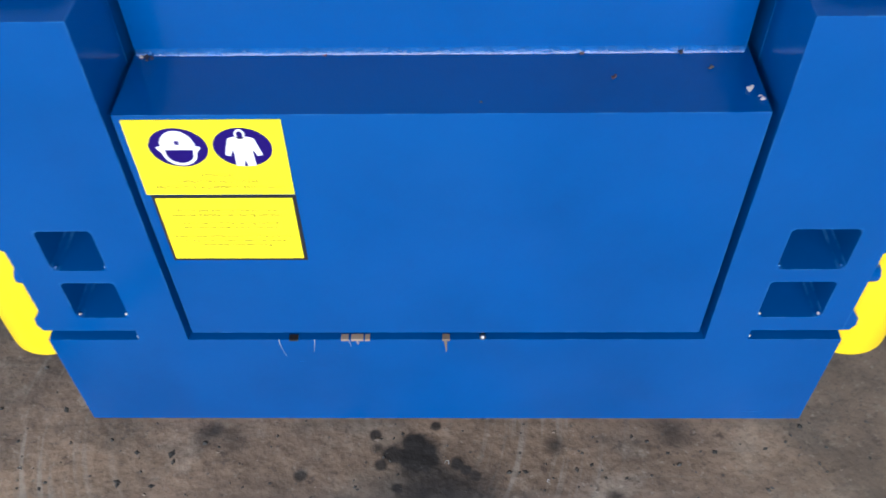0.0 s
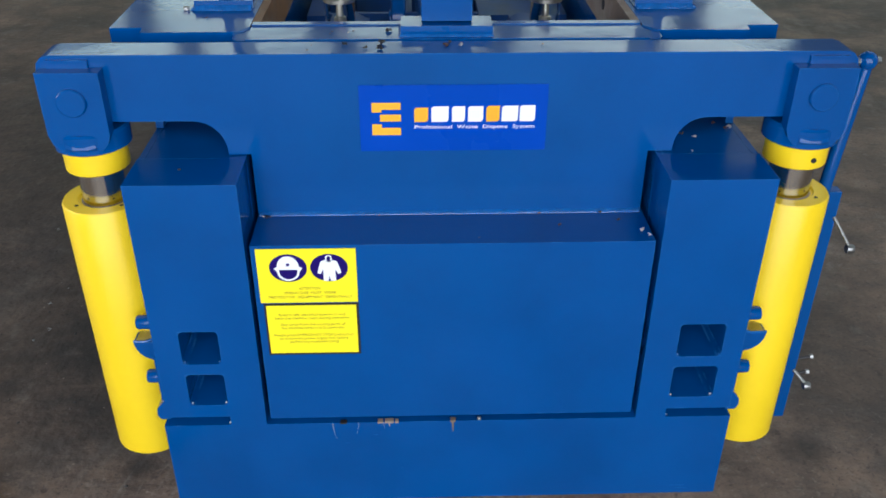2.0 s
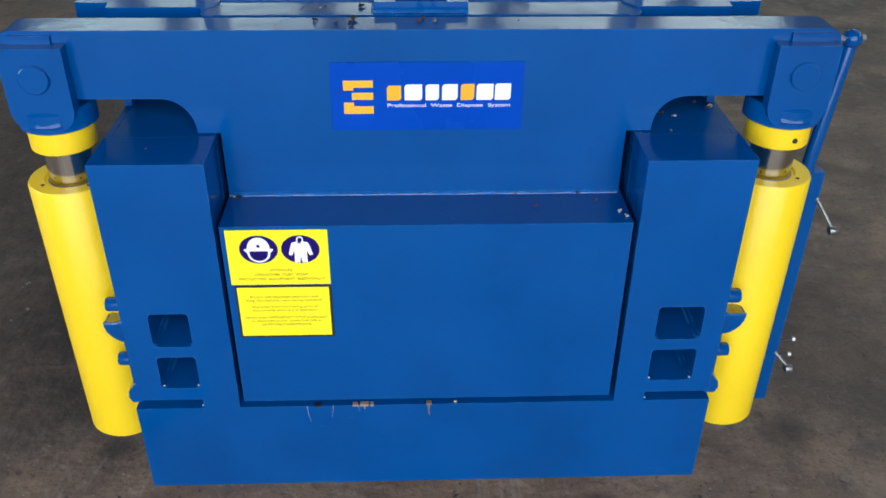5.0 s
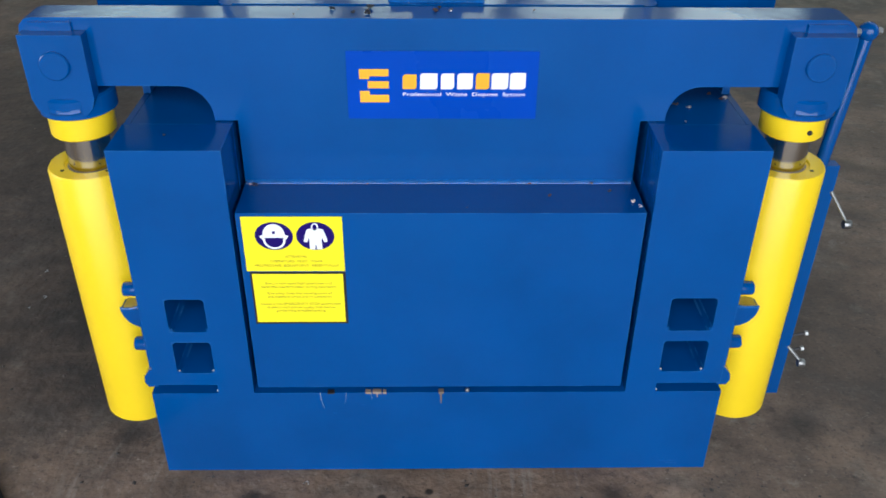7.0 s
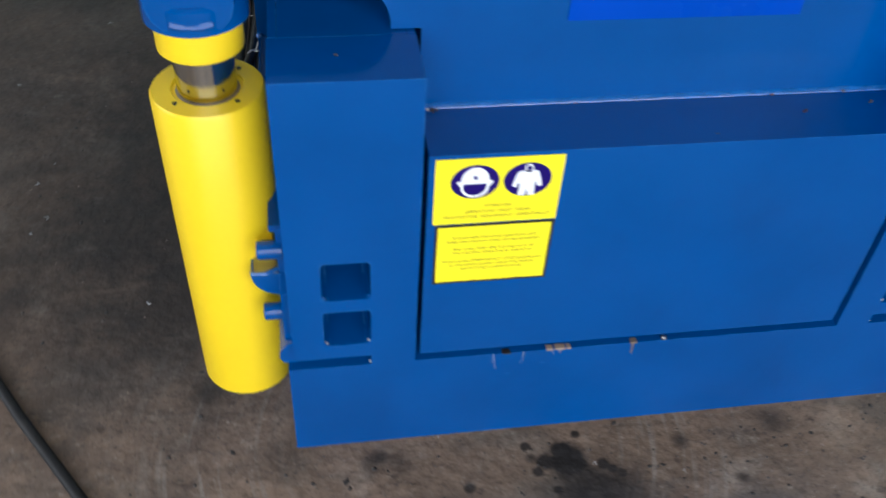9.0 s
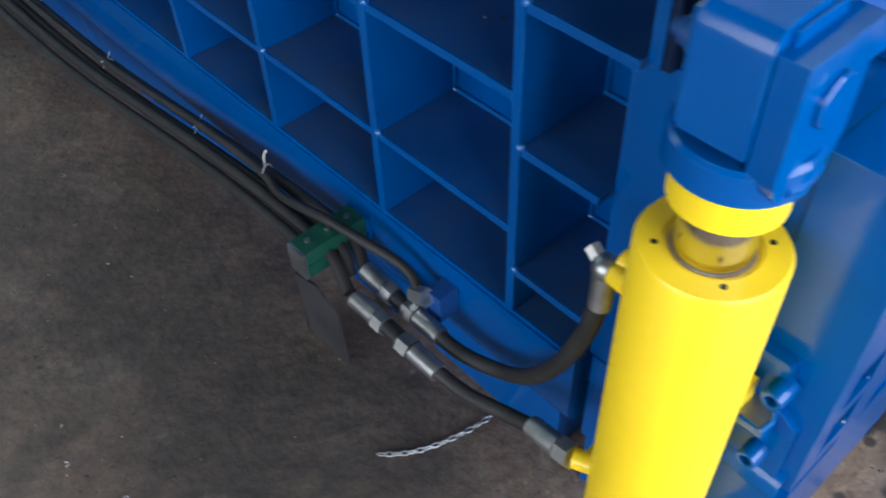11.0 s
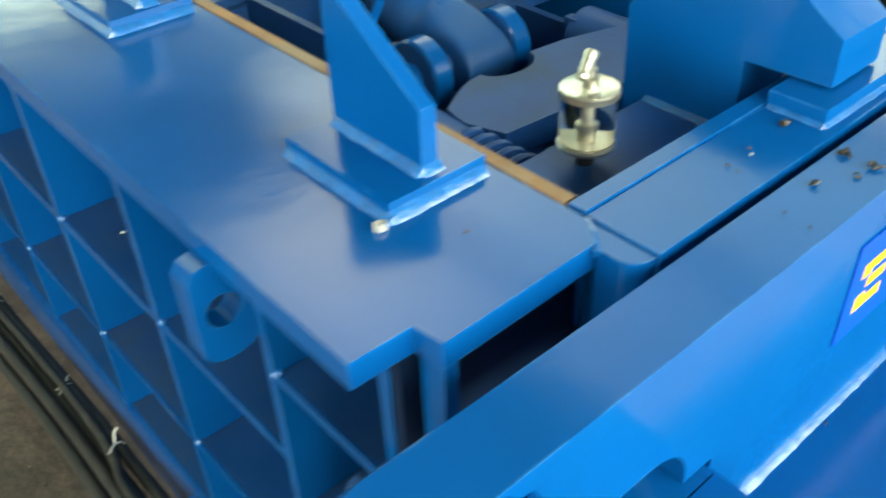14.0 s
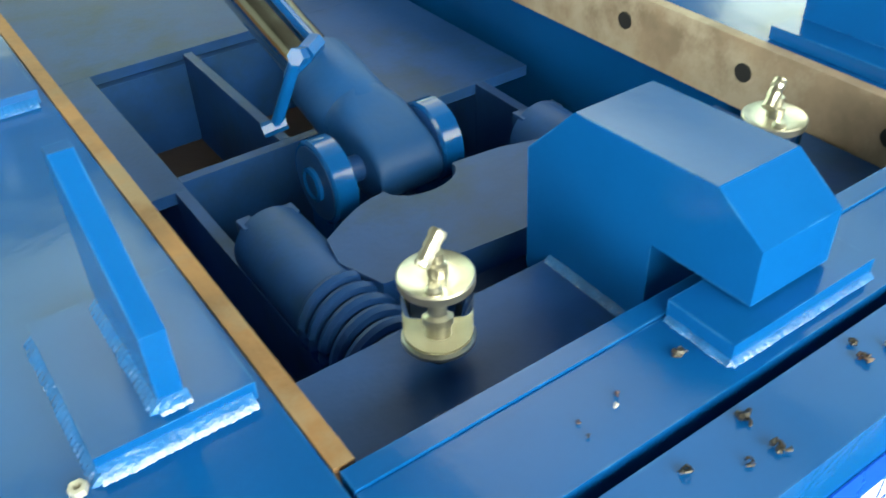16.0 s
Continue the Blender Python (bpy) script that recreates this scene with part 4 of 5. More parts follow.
# flattened knuckle of the rod eye, rounded where it sits on the pin
bm = bmesh.new()
rows = []
for k in range(19):
    f = k / 12
    if k <= 12:
        y, w, e = 0.085 - 0.085 * f, 0.057 - 0.008 * f, 2.0 + 5.0 * f
        h = 0.057 - 0.009 * f
    else:
        a = radians(14 * (k - 12))
        y, w, h, e = -0.056 * math.sin(a), 0.049, 0.006 + 0.042 * math.cos(a), 7.0
    ring = []
    for j in range(32):
        c, q = math.cos(2 * math.pi * j / 32), math.sin(2 * math.pi * j / 32)
        ring.append(bm.verts.new((math.copysign(w * abs(c) ** (2 / e), c), y, math.copysign(h * abs(q) ** (2 / e), q))))
    rows.append(ring)
for ra, rb in zip(rows, rows[1:]):
    for j in range(32):
        bm.faces.new((ra[j], ra[(j + 1) % 32], rb[(j + 1) % 32], rb[j]))
for ring in (rows[0], rows[-1]):
    bm.faces.new(ring)
part("knuckle", along(bm), DUSTY, eye_ob, smooth=True)
bm = bmesh.new()
turned(bm, [(0.041, 0.198), (0.041, 1.30)], (0, 0, 0), "y", 40)
part("rod", along(bm), CHROME, ram, "chromed steel rod", smooth=True)
bm = bmesh.new()
turned(bm, [(0.075, 0.95), (0.075, 1.9)], (0, 0, 0), "y", 40)
part("barrel", along(bm), BLUE, ram, smooth=True)
for x0, x1 in ((-0.120, -0.086), (0.046, 0.080)):
    bm = bmesh.new()
    turned(bm, [(0.054, x0), (0.058, x0 + 0.003), (0.058, x1 - 0.003), (0.054, x1)], (0, Y_RAM, Z_RAM), "x", 44)
    d = part("clevis_disc", bm, BLUE, ram, smooth=True)
    # darker disc laid on the face: its shade is painted on
    bm = bmesh.new()
    turned(bm, [(0.051, x0 + 0.001), (0.051, x0 - 0.0008), (0.025, x0 - 0.0008)], (0, Y_RAM, Z_RAM), "x", 44)
    part("disc_face", bm, BLUE_DULL, d, "dark face with the shade put into its colour")
    boxes("web", [(x0 + 0.004, x1 - 0.004, Y_RAM - 0.03, Y_RAM + 0.03, 0.721, Z_RAM - 0.04)], BLUE, d)
    bm = bmesh.new()
    turned(bm, [(0.019, x0 - 0.001), (0.024, x0 - 0.001), (0.024, x0 - 0.006), (0.019, x0 - 0.008)], (0, Y_RAM, Z_RAM), "x", 28, caps=False)
    part("pin_bush", bm, BLUE, d, smooth=True)
bm = bmesh.new()
turned(bm, [(0.016, -0.125), (0.018, -0.121), (0.018, 0.084), (0.016, 0.088)], (0, Y_RAM, Z_RAM), "x", 28)
part("pin", bm, BLUE_DULL, ram, smooth=True)
# thin blue pipe on the rod, with an elbow and a drop leg at its end
bm = bmesh.new()
lift = math.tan(SLOPE)
tube(bm, smooth_path([(-0.052, 0.960, 1.098), (-0.030, 0.975, 1.106)] + [(-0.014, 1.02 + 0.2 * k, Z_RAM + (0.178 + 0.2 * k) * lift + 0.060) for k in range(5)], 8), 0.0085, 10)
pipe = part("oil_pipe", bm, BLUE, ram, smooth=True)
for nm, p0, p1, r, n in (("drop_leg", (-0.078, 0.944, 1.102), (-0.110, 0.966, 1.010), 0.0085, 12), ("pipe_nut", (-0.080, 0.938, 1.112), (-0.066, 0.948, 1.106), 0.0125, 6),
                         ("pipe_nut", (-0.058, 0.954, 1.104), (-0.030, 0.972, 1.108), 0.0135, 6), ("elbow_block", (-0.082, 0.944, 1.094), (-0.052, 0.960, 1.098), 0.010, 12),
                         ("union_nut", (-0.128, 0.972, 1.004), (-0.096, 0.962, 1.012), 0.0105, 6)):
    bm = bmesh.new()
    tube(bm, [Vector(p0), Vector(p1)], r, n)
    part(nm, bm, BLUE, pipe, bevel=0.001)

# hook block and its pad
hook = thing("clamp_hook", "blue painted steel clamp hook resting on the front rail", "clamp")
bm = bmesh.new()
prism(bm, [(0.469, 1.061), (0.469, 1.030), (0.500, 1.030), (0.504, 1.172), (0.443, 1.236), (0.286, 1.242), (0.238, 1.209), (0.238, 1.157), (0.341, 1.154), (0.341, 1.061)], -0.050, 0.044, "x")
part("hook_body", bm, BLUE, hook, bevel=0.005)
bm = bmesh.new()
box(bm, -0.089, 0.082, 0.219, 0.2845, 1.135, 1.153)
part("pad", bm, BLUE, hook, bevel=0.003)
fillet("weld_bead", (-0.091, 0.219, 1.134), (0.084, 0.219, 1.134), (0, -1, 0), 0.0045, hook)
fillet("weld_bead", (-0.089, 0.217, 1.134), (-0.089, 0.2845, 1.134), (-1, 0, 0), 0.0045, hook)


def oil_cup(x, y):
    """Clear cup on a steel foot, with pale oil in it, a dished lid, a filler flap and a knurled lever on a post."""
    ob = thing("oil_cup", "clear plastic oil cup with dished metal lid and valve lever", "oil cup", "oil cups")
    z = 1.083
    bm = bmesh.new()
    turned(bm, [(0.011, 1.0605), (0.011, z)], (x, y, 0), n=20)
    part("foot", bm, BARE_DARK, ob, smooth=True)
    bm = bmesh.new()
    turned(bm, [(0.029, z), (0.0325, z + 0.001), (0.0325, z + 0.004), (0.030, z + 0.0055)], (x, y, 0))
    part("cup_base", bm, STEEL, ob, smooth=True)
    bm = bmesh.new()
    turned(bm, [(0.0285, z + 0.006), (0.0285, z + 0.0085)], (x, y, 0))
    part("oil", bm, OIL_PALE, ob, "pale straw-coloured oil", smooth=True)
    bm = bmesh.new()
    turned(bm, [(0.0305, z + 0.006), (0.0305, z + 0.062)], (x, y, 0), caps=False)
    turned(bm, [(0.0290, z + 0.006), (0.0290, z + 0.062)], (x, y, 0), caps=False)
    g = part("glass", bm, GLASS, ob, "clear plastic cup", smooth=True)
    g.visible_shadow = False
    bm = bmesh.new()
    turned(bm, [(0.0085, z + 0.0086), (0.0085, z + 0.020), (0.0105, z + 0.022), (0.0105, z + 0.030), (0.0065, z + 0.033), (0.0055, z + 0.062)], (x, y, 0), n=20)
    part("stem", bm, OIL_LID, ob, smooth=True)
    bm = bmesh.new()
    turned(bm, [(0.0300, z + 0.062), (0.0328, z + 0.0632), (0.0330, z + 0.0705), (0.0315, z + 0.0720), (0.0298, z + 0.0712), (0.014, z + 0.0680), (0.010, z + 0.0690)], (x, y, 0))
    top = part("cup_lid", bm, OIL_LID, ob, smooth=True)
    bm = bmesh.new()
    turned(bm, [(0.0090, z + 0.0685), (0.0090, z + 0.0800), (0.0060, z + 0.0820), (0.0060, z + 0.0910)], (x + 0.003, y + 0.002, 0), n=18)
    part("post", bm, OIL_LID, top, smooth=True)
    bm = bmesh.new()
    a, b = Vector((x - 0.013, y + 0.001, z + 0.084)), Vector((x + 0.012, y + 0.010, z + 0.104))
    tube(bm, [a.lerp(b, k / 9) for k in range(10)], 0.0072, 10, 0.12)
    part("lever", bm, OIL_LID, top, smooth=True)
    bm = bmesh.new()
    turned(bm, [(0.0075, z + 0.0690), (0.0075, z + 0.0730), (0.0045, z + 0.0755)], (x - 0.013, y - 0.016, 0), n=16)
    part("filler_flap", bm, OIL_LID, top, smooth=True)
    return ob


oil_cup(-0.216, 0.420)
oil_cup(0.207, 0.418)

# ---- signs ----
def flat(name, rows, mat, parent, bevel=0.0):
    bm = bmesh.new()
    for r in rows:
        box(bm, *r)
    return part(name, bm, mat, parent, "", bevel)


def shape(name, pts, y0, y1, mat, parent):
    bm = bmesh.new()
    prism(bm, pts, y0, y1, "y")
    return part(name, bm, mat, parent)


def disc_pts(cx, cz, rx, rz, n=40, a0=0.0, a1=2 * math.pi):
    return [(cx + rx * math.cos(a0 + (a1 - a0) * k / n), cz + rz * math.sin(a0 + (a1 - a0) * k / n)) for k in range(n if a1 - a0 > 6.2 else n + 1)]


def writing(name, words, x, z, y, size, mat, parent, width=None, align="CENTER"):
    """A line of lettering, as a mesh that faces the walk's start."""
    cu = bpy.data.curves.new(name, "FONT")
    cu.body, cu.size, cu.align_x, cu.extrude = words, size, align, 0.0002
    tmp = new("tmp", cu)
    bpy.context.view_layer.update()
    me = bpy.data.meshes.new_from_object(tmp.evaluated_get(bpy.context.evaluated_depsgraph_get()))
    w = tmp.dimensions.x
    bpy.data.objects.remove(tmp)
    k = width / w if width else 1.0
    me.transform(Matrix.Translation((x, y, z)) @ Matrix.Rotation(radians(90), 4, "X") @ Matrix.Diagonal((k, 1, 1, 1)))
    me.materials.clear()
    me.materials.append(mat)
    ob = new(name, me)
    ob.parent = parent
    return ob


OLIVE = material("olive_print", (0.30, 0.24, 0.02), 0.5, vary=0.05)
sign = thing("warning_sign", "yellow warning sticker with two navy protective-wear symbols", "sign", "warning stickers")
flat("backing", [(-0.361, -0.177, 0.0022, 0.0038, 0.6880, 0.8065)], SIGN_YELLOW, sign)
YA = 0.0018
helmet_disc = shape("helmet_symbol", disc_pts(-0.3035, 0.7655, 0.0350, 0.0300), YA, 0.0022, NAVY, sign)
shape("helmet", disc_pts(-0.3035, 0.768, 0.0205, 0.0235, 20, 0, math.pi) + [(-0.3300, 0.7665), (-0.3285, 0.7625), (-0.2785, 0.7625), (-0.2770, 0.7665)], 0.0012, YA, WHITE, helmet_disc)
shape("chin_strap", disc_pts(-0.3035, 0.757, 0.0205, 0.0190, 20, math.pi, 2 * math.pi) + [(-0.2795, 0.7620), (-0.2865, 0.7620)]
      + disc_pts(-0.3035, 0.757, 0.0165, 0.0155, 20, 2 * math.pi, math.pi) + [(-0.3205, 0.7620), (-0.3275, 0.7620)], 0.0012, YA, WHITE, helmet_disc)
flat("badge", [(-0.3062, -0.3008, 0.0008, 0.0012, 0.7705, 0.7765)], NAVY, helmet_disc)
suit_disc = shape("coverall_symbol", disc_pts(-0.2275, 0.7655, 0.0350, 0.0300), YA, 0.0022, NAVY, sign)
half = [(0.0065, 0.7825), (0.0150, 0.7800), (0.0185, 0.7690), (0.0222, 0.7545), (0.0160, 0.7525), (0.0120, 0.7625), (0.0112, 0.7560), (0.0118, 0.7375), (0.0022, 0.7370)]
suit = [(-0.2275 - x, z) for x, z in half] + [(-0.2275, 0.7500)] + [(-0.2275 + x, z) for x, z in reversed(half)]
shape("coverall", suit, 0.0012, YA, WHITE, suit_disc)
shape("hood", disc_pts(-0.2275, 0.7860, 0.0062, 0.0075, 20), 0.0012, YA, WHITE, suit_disc)
shape("hood_opening", disc_pts(-0.2275, 0.7862, 0.0038, 0.0048, 16), 0.0008, 0.0012, NAVY, suit_disc)
writing("lettering", "ATTENTION", -0.2665, 0.7180, 0.0018, 0.0075, OLIVE, sign, 0.040)
writing("lettering", "OPERATORS  MUST  WEAR", -0.2665, 0.7080, 0.0018, 0.0075, OLIVE, sign, 0.098)
writing("lettering", "PROTECTIVE  EQUIPMENT  ESSENTIALLY", -0.2665, 0.6985, 0.0018, 0.0070, OLIVE, sign, 0.158)

sign2 = thing("warning_sign", "yellow warning sticker with black border and small olive writing", "sign", "warning stickers")
flat("border", [(-0.3565, -0.1765, 0.0024, 0.0038, 0.5640, 0.6855)], BLACK, sign2)
flat("backing", [(-0.3525, -0.1812, 0.0018, 0.0024, 0.5685, 0.6815)], SIGN_YELLOW, sign2)
for z, w, words in ((0.660, 0.126, "Ensure safe electrical operation and"), (0.652, 0.142, "keep the machine clean during operation"), (0.637, 0.124, "Stay away from the moving parts of"),
                    (0.629, 0.122, "the machine when it is in operation"), (0.612, 0.156, "Always press EMERGENCY STOP pushbutton"), (0.604, 0.132, "to disconnect power supply first before"),
                    (0.596, 0.094, "performing troubleshooting")):
    writing("lettering", words, -0.2665, z - 0.002, 0.0016, 0.0072, OLIVE, sign2, w)

plate = thing("maker_plate", "bright blue maker's sticker with golden and white shapes", "sign")
plate.scale.z = 1.04
plate.location.z = -0.0347
YP = Y_G - 0.0004
flat("backing", [(-0.166, 0.178, YP - 0.0016, YP, 0.944, 1.068)], LOGO_BLUE, plate)
YQ = YP - 0.0016
shape("mark_bar", [(-0.1435, 1.036), (-0.1435, 1.018), (-0.1255, 1.018), (-0.1255, 1.023), (-0.0905, 1.023), (-0.0905, 1.036)], YQ - 0.0004, YQ, LOGO_GOLD, plate)
shape("mark_bar", [(-0.1285, 1.014), (-0.1285, 1.001), (-0.0905, 1.001), (-0.0905, 1.014)], YQ - 0.0004, YQ, LOGO_GOLD, plate)
shape("mark_bar", [(-0.1435, 0.996), (-0.1435, 0.975), (-0.0905, 0.975), (-0.0905, 0.989), (-0.1255, 0.989), (-0.1255, 0.996)], YQ - 0.0004, YQ, LOGO_GOLD, plate)
for x0, x1, z1, mt in ((-0.0660, -0.0405, 1.0265, LOGO_GOLD), (-0.0345, -0.0030, 1.0285, WHITE), (0.0030, 0.0270, 1.0285, WHITE), (0.0325, 0.0605, 1.0285, WHITE),
                       (0.0660, 0.0905, 1.0290, LOGO_GOLD), (0.0945, 0.1245, 1.0290, WHITE), (0.1275, 0.1560, 1.0295, WHITE)):
    w = x1 - x0
    shape("letter_block", [(x0, 0.9995), (x0, z1 - 0.004), (x0 + 0.004, z1), (x1, z1), (x1, 1.0035), (x1 - 0.004, 0.9995)], YQ - 0.0004, YQ, mt, plate)
writing("lettering", "Professional  Waste  Dispose  System", 0.045, 0.9870, YQ - 0.0002, 0.0095, WHITE, plate, 0.221)

# ---- hoses along the side ----
def hose(points, r, label, mat=RUBBER):
    bm = bmesh.new()
    tube(bm, smooth_path(points, 10), r, 12)
    return tagged(link("hydraulic_hose", bm, mat, smooth=True), label, "hose", "side hoses")


LAB = "black rubber hydraulic hose running along the machine's side"
RUN_Y = (0.872, 1.12, 1.34, 1.60, 1.90, 2.30, 2.75)
RUN_Z = (0.314, 0.294, 0.262, 0.222, 0.188, 0.182, 0.204)
INNER = (-0.650, -0.648, -0.645, -0.645, -0.646, -0.648, -0.645)
OUTER = (-0.728, -0.722, -0.719, -0.722, -0.730, -0.738, -0.740)


def hose_run(f, dz):
    """The bundle's sagging run between the two clamps; f: 0 next to the machine to 1 at the outside."""
    sag = [math.sin(math.pi * k / 6) ** 0.5 if 0 < k < 6 else 0.0 for k in range(7)]
    return [(a + (b - a) * f, y, z + dz * w) for a, b, y, z, w in zip(INNER, OUTER, RUN_Y, RUN_Z, sag)]


hose([(-0.674, 0.790, 0.296)] + hose_run(0.0, 0.004) + [(-0.655, 2.95, 0.205), (-0.660, 3.25, 0.215), (-0.665, 3.46, 0.250), (-0.66, 3.52, 0.32), (-0.66, 3.42, 0.41), (-0.64, 3.28, 0.42), (-0.62, 3.20, 0.40)], 0.0125, LAB)
hose([(-0.700, 0.800, 0.290)] + hose_run(0.36, -0.014) + [(-0.690, 2.95, 0.195), (-0.695, 3.28, 0.205), (-0.700, 3.52, 0.245), (-0.695, 3.60, 0.32), (-0.68, 3.50, 0.40), (-0.65, 3.32, 0.44), (-0.62, 3.24, 0.42)], 0.0125, LAB)
hose([(-0.728, 0.770, 0.288)] + hose_run(0.68, 0.010) + [(-0.720, 2.95, 0.200), (-0.725, 3.30, 0.200), (-0.735, 3.56, 0.235), (-0.725, 3.66, 0.31), (-0.70, 3.56, 0.39), (-0.66, 3.38, 0.45), (-0.62, 3.28, 0.44)], 0.0125, LAB)
hose(hose_run(1.0, -0.006) + [(-0.740, 2.95, 0.185), (-0.73, 3.30, 0.150), (-0.71, 3.62, 0.120), (-0.62, 3.9, 0.05)], 0.0125, LAB)
hose([(-0.664, 0.640, 0.325), (-0.650, 0.70, 0.350), (-0.672, 0.80, 0.366), (-0.684, 0.872, 0.368), (-0.690, 0.95, 0.352), (-0.684, 1.04, 0.322), (-0.668, 1.13, 0.316), (-0.660, 1.34, 0.286), (-0.660, 1.6, 0.246), (-0.664, 1.9, 0.212), (-0.672, 2.3, 0.206), (-0.68, 2.68, 0.226)],
     0.0095, "thin black cable tied along the hydraulic hoses")
hose([(-0.678, 0.592, 0.290), (-0.672, 0.530, 0.284), (-0.660, 0.450, 0.304), (-0.666, 0.385, 0.365), (-0.680, 0.325, 0.470), (-0.692, 0.280, 0.590), (-0.690, 0.265, 0.668)], 0.0135,
     "black rubber hydraulic hose curving up to the yellow cylinder")
hose([(-0.729, 0.540, 0.286), (-0.722, 0.470, 0.282), (-0.712, 0.400, 0.298), (-0.7075, 0.336, 0.321)], 0.0125, "black rubber hydraulic hose leading to the cylinder's foot")


def hose_fitting(p0, p1):
    """Swaged sleeve with a hexagon nut at its end."""
    ob = thing("hose_fitting", "zinc-plated steel hose fitting with a hexagon nut", "hose fitting", "hose fittings")
    p0, p1 = Vector(p0), Vector(p1)
    m = p0.lerp(p1, 0.68)
    for nm, a, b, r, n in (("sleeve", p0, m, 0.0178, 20), ("nut", m + (p1 - p0) * 0.03, p1, 0.0218, 6)):
        bm = bmesh.new()
        tube(bm, [a, b], r, n)
        part(nm, bm, FITTING, ob, bevel=0.0015)
    return ob


hose_fitting((-0.674, 0.786, 0.296), (-0.676, 0.704, 0.290))
hose_fitting((-0.678, 0.580, 0.290), (-0.676, 0.670, 0.290))
hose_fitting((-0.728, 0.752, 0.288), (-0.728, 0.664, 0.288))
hose_fitting((-0.729, 0.530, 0.286), (-0.729, 0.622, 0.288))
hose_fitting((-0.7075, 0.340, 0.320), (-0.7155, 0.252, 0.3475))
for p0, p1 in (((-0.676, 0.704, 0.290), (-0.676, 0.670, 0.290)), ((-0.728, 0.664, 0.288), (-0.729, 0.622, 0.288))):
    bm = bmesh.new()
    tube(bm, [Vector(p0), Vector(p1)], 0.0155, 16)
    tagged(link("pipe_coupler", bm, BLACK, smooth=True), "black steel coupler joining two hose fittings", "coupler", "pipe couplers")
bm = bmesh.new()
tube(bm, [Vector((-0.702, 0.216, 0.352)), Vector((-0.7155, 0.2505, 0.348))], 0.016, 16)
tagged(link("port_stub", bm, YELLOW, 0.001), "yellow painted port stub on the cylinder's foot", "port stub")
tee = thing("tee_fitting", "steel elbow fitting with a bright hexagon nut on the bottom band", "hose fitting")
bm = bmesh.new()
tube(bm, [Vector((-0.662, 0.664, 0.322)), Vector((-0.662, 0.630, 0.340))], 0.018, 6)
part("nut", bm, STEEL, tee, bevel=0.0015)
boxes("elbow", [(-0.655, -0.6125, 0.606, 0.642, 0.285, 0.345)], BLUE_DULL, tee, bevel=0.008)
valve = thing("cylinder_elbow", "steel elbow fitting with a bright hexagon cap on the yellow cylinder", "hose fitting")
for nm, p0, p1, r, n, mt in (("stub", (-0.694, 0.226, 0.735), (-0.688, 0.252, 0.730), 0.014, 16, YELLOW), ("sleeve", (-0.690, 0.264, 0.664), (-0.684, 0.268, 0.722), 0.0150, 16, STEEL),
                             ("cap", (-0.682, 0.278, 0.729), (-0.677, 0.296, 0.736), 0.0110, 6, WIRE)):
    bm = bmesh.new()
    tube(bm, [Vector(p0), Vector(p1)], r, n)
    part(nm, bm, mt, valve, bevel=0.001)
bm = bmesh.new()
bmesh.ops.create_icosphere(bm, subdivisions=3, radius=0.0185, matrix=Matrix.Translation((-0.684, 0.267, 0.727)))
part("ball", bm, STEEL, valve, smooth=True)


def hose_clamp(y, z):
    ob = thing("hose_clamp", "green plastic hose clamp with a grey steel end plate", "hose clamp", "hose clamps")
    for nm, z0, z1 in (("upper_half", z + 0.001, z + 0.032), ("lower_half", z - 0.032, z - 0.001)):
        boxes(nm, [(-0.756, -0.622, y - 0.024, y + 0.024, z0, z1)], GREEN, ob, bevel=0.005)
    boxes("end_plate", [(-0.765, -0.757, y - 0.023, y + 0.023, z - 0.031, z + 0.031)], STEEL, ob, bevel=0.003)
    boxes("foot", [(-0.621, -0.6125, y - 0.03, y + 0.03, z - 0.03, z + 0.03)], BLUE, ob, bevel=0.002)
    for x in (-0.735, -0.69, -0.645):
        bm = bmesh.new()
        turned(bm, [(0.006, z + 0.033), (0.006, z + 0.038)], (x, y, 0), "z", 6)
        part("bolt", bm, STEEL, ob)
    return ob


hose_clamp(0.872, 0.318)
hose_clamp(2.750, 0.204)

# wire ties round the hose bundle
for i, (y, z) in enumerate(((1.130, 0.322), (1.397, 0.276), (1.857, 0.218), (2.285, 0.212), (3.32, 0.232))):
    big = 0.75 if i == 0 else 0.3
    bm = bmesh.new()
    tube(bm, smooth_path([(-0.636, y + 0.004, z - 0.03), (-0.646, y, z - 0.004), (-0.664, y - 0.002, z - 0.006), (-0.672, y, z - 0.02)], 6), 0.0016, 6)
    tube(bm, smooth_path([(-0.656, y - 0.002, z), (-0.664, y - 0.02 * big, z + 0.012 * big), (-0.676, y - 0.03 * big, z + 0.004)], 5), 0.0021 * big + 0.0006, 6)
    tube(bm, smooth_path([(-0.656, y - 0.002, z), (-0.648, y + 0.012 * big, z + 0.020 * big), (-0.640, y + 0.010, z + 0.030 * big)], 5), 0.0021 * big + 0.0006, 6)
    tagged(link("wire_tie", bm, WIRE, smooth=True), "pale twisted wire tie round the black hoses", "wire tie", "wire ties")

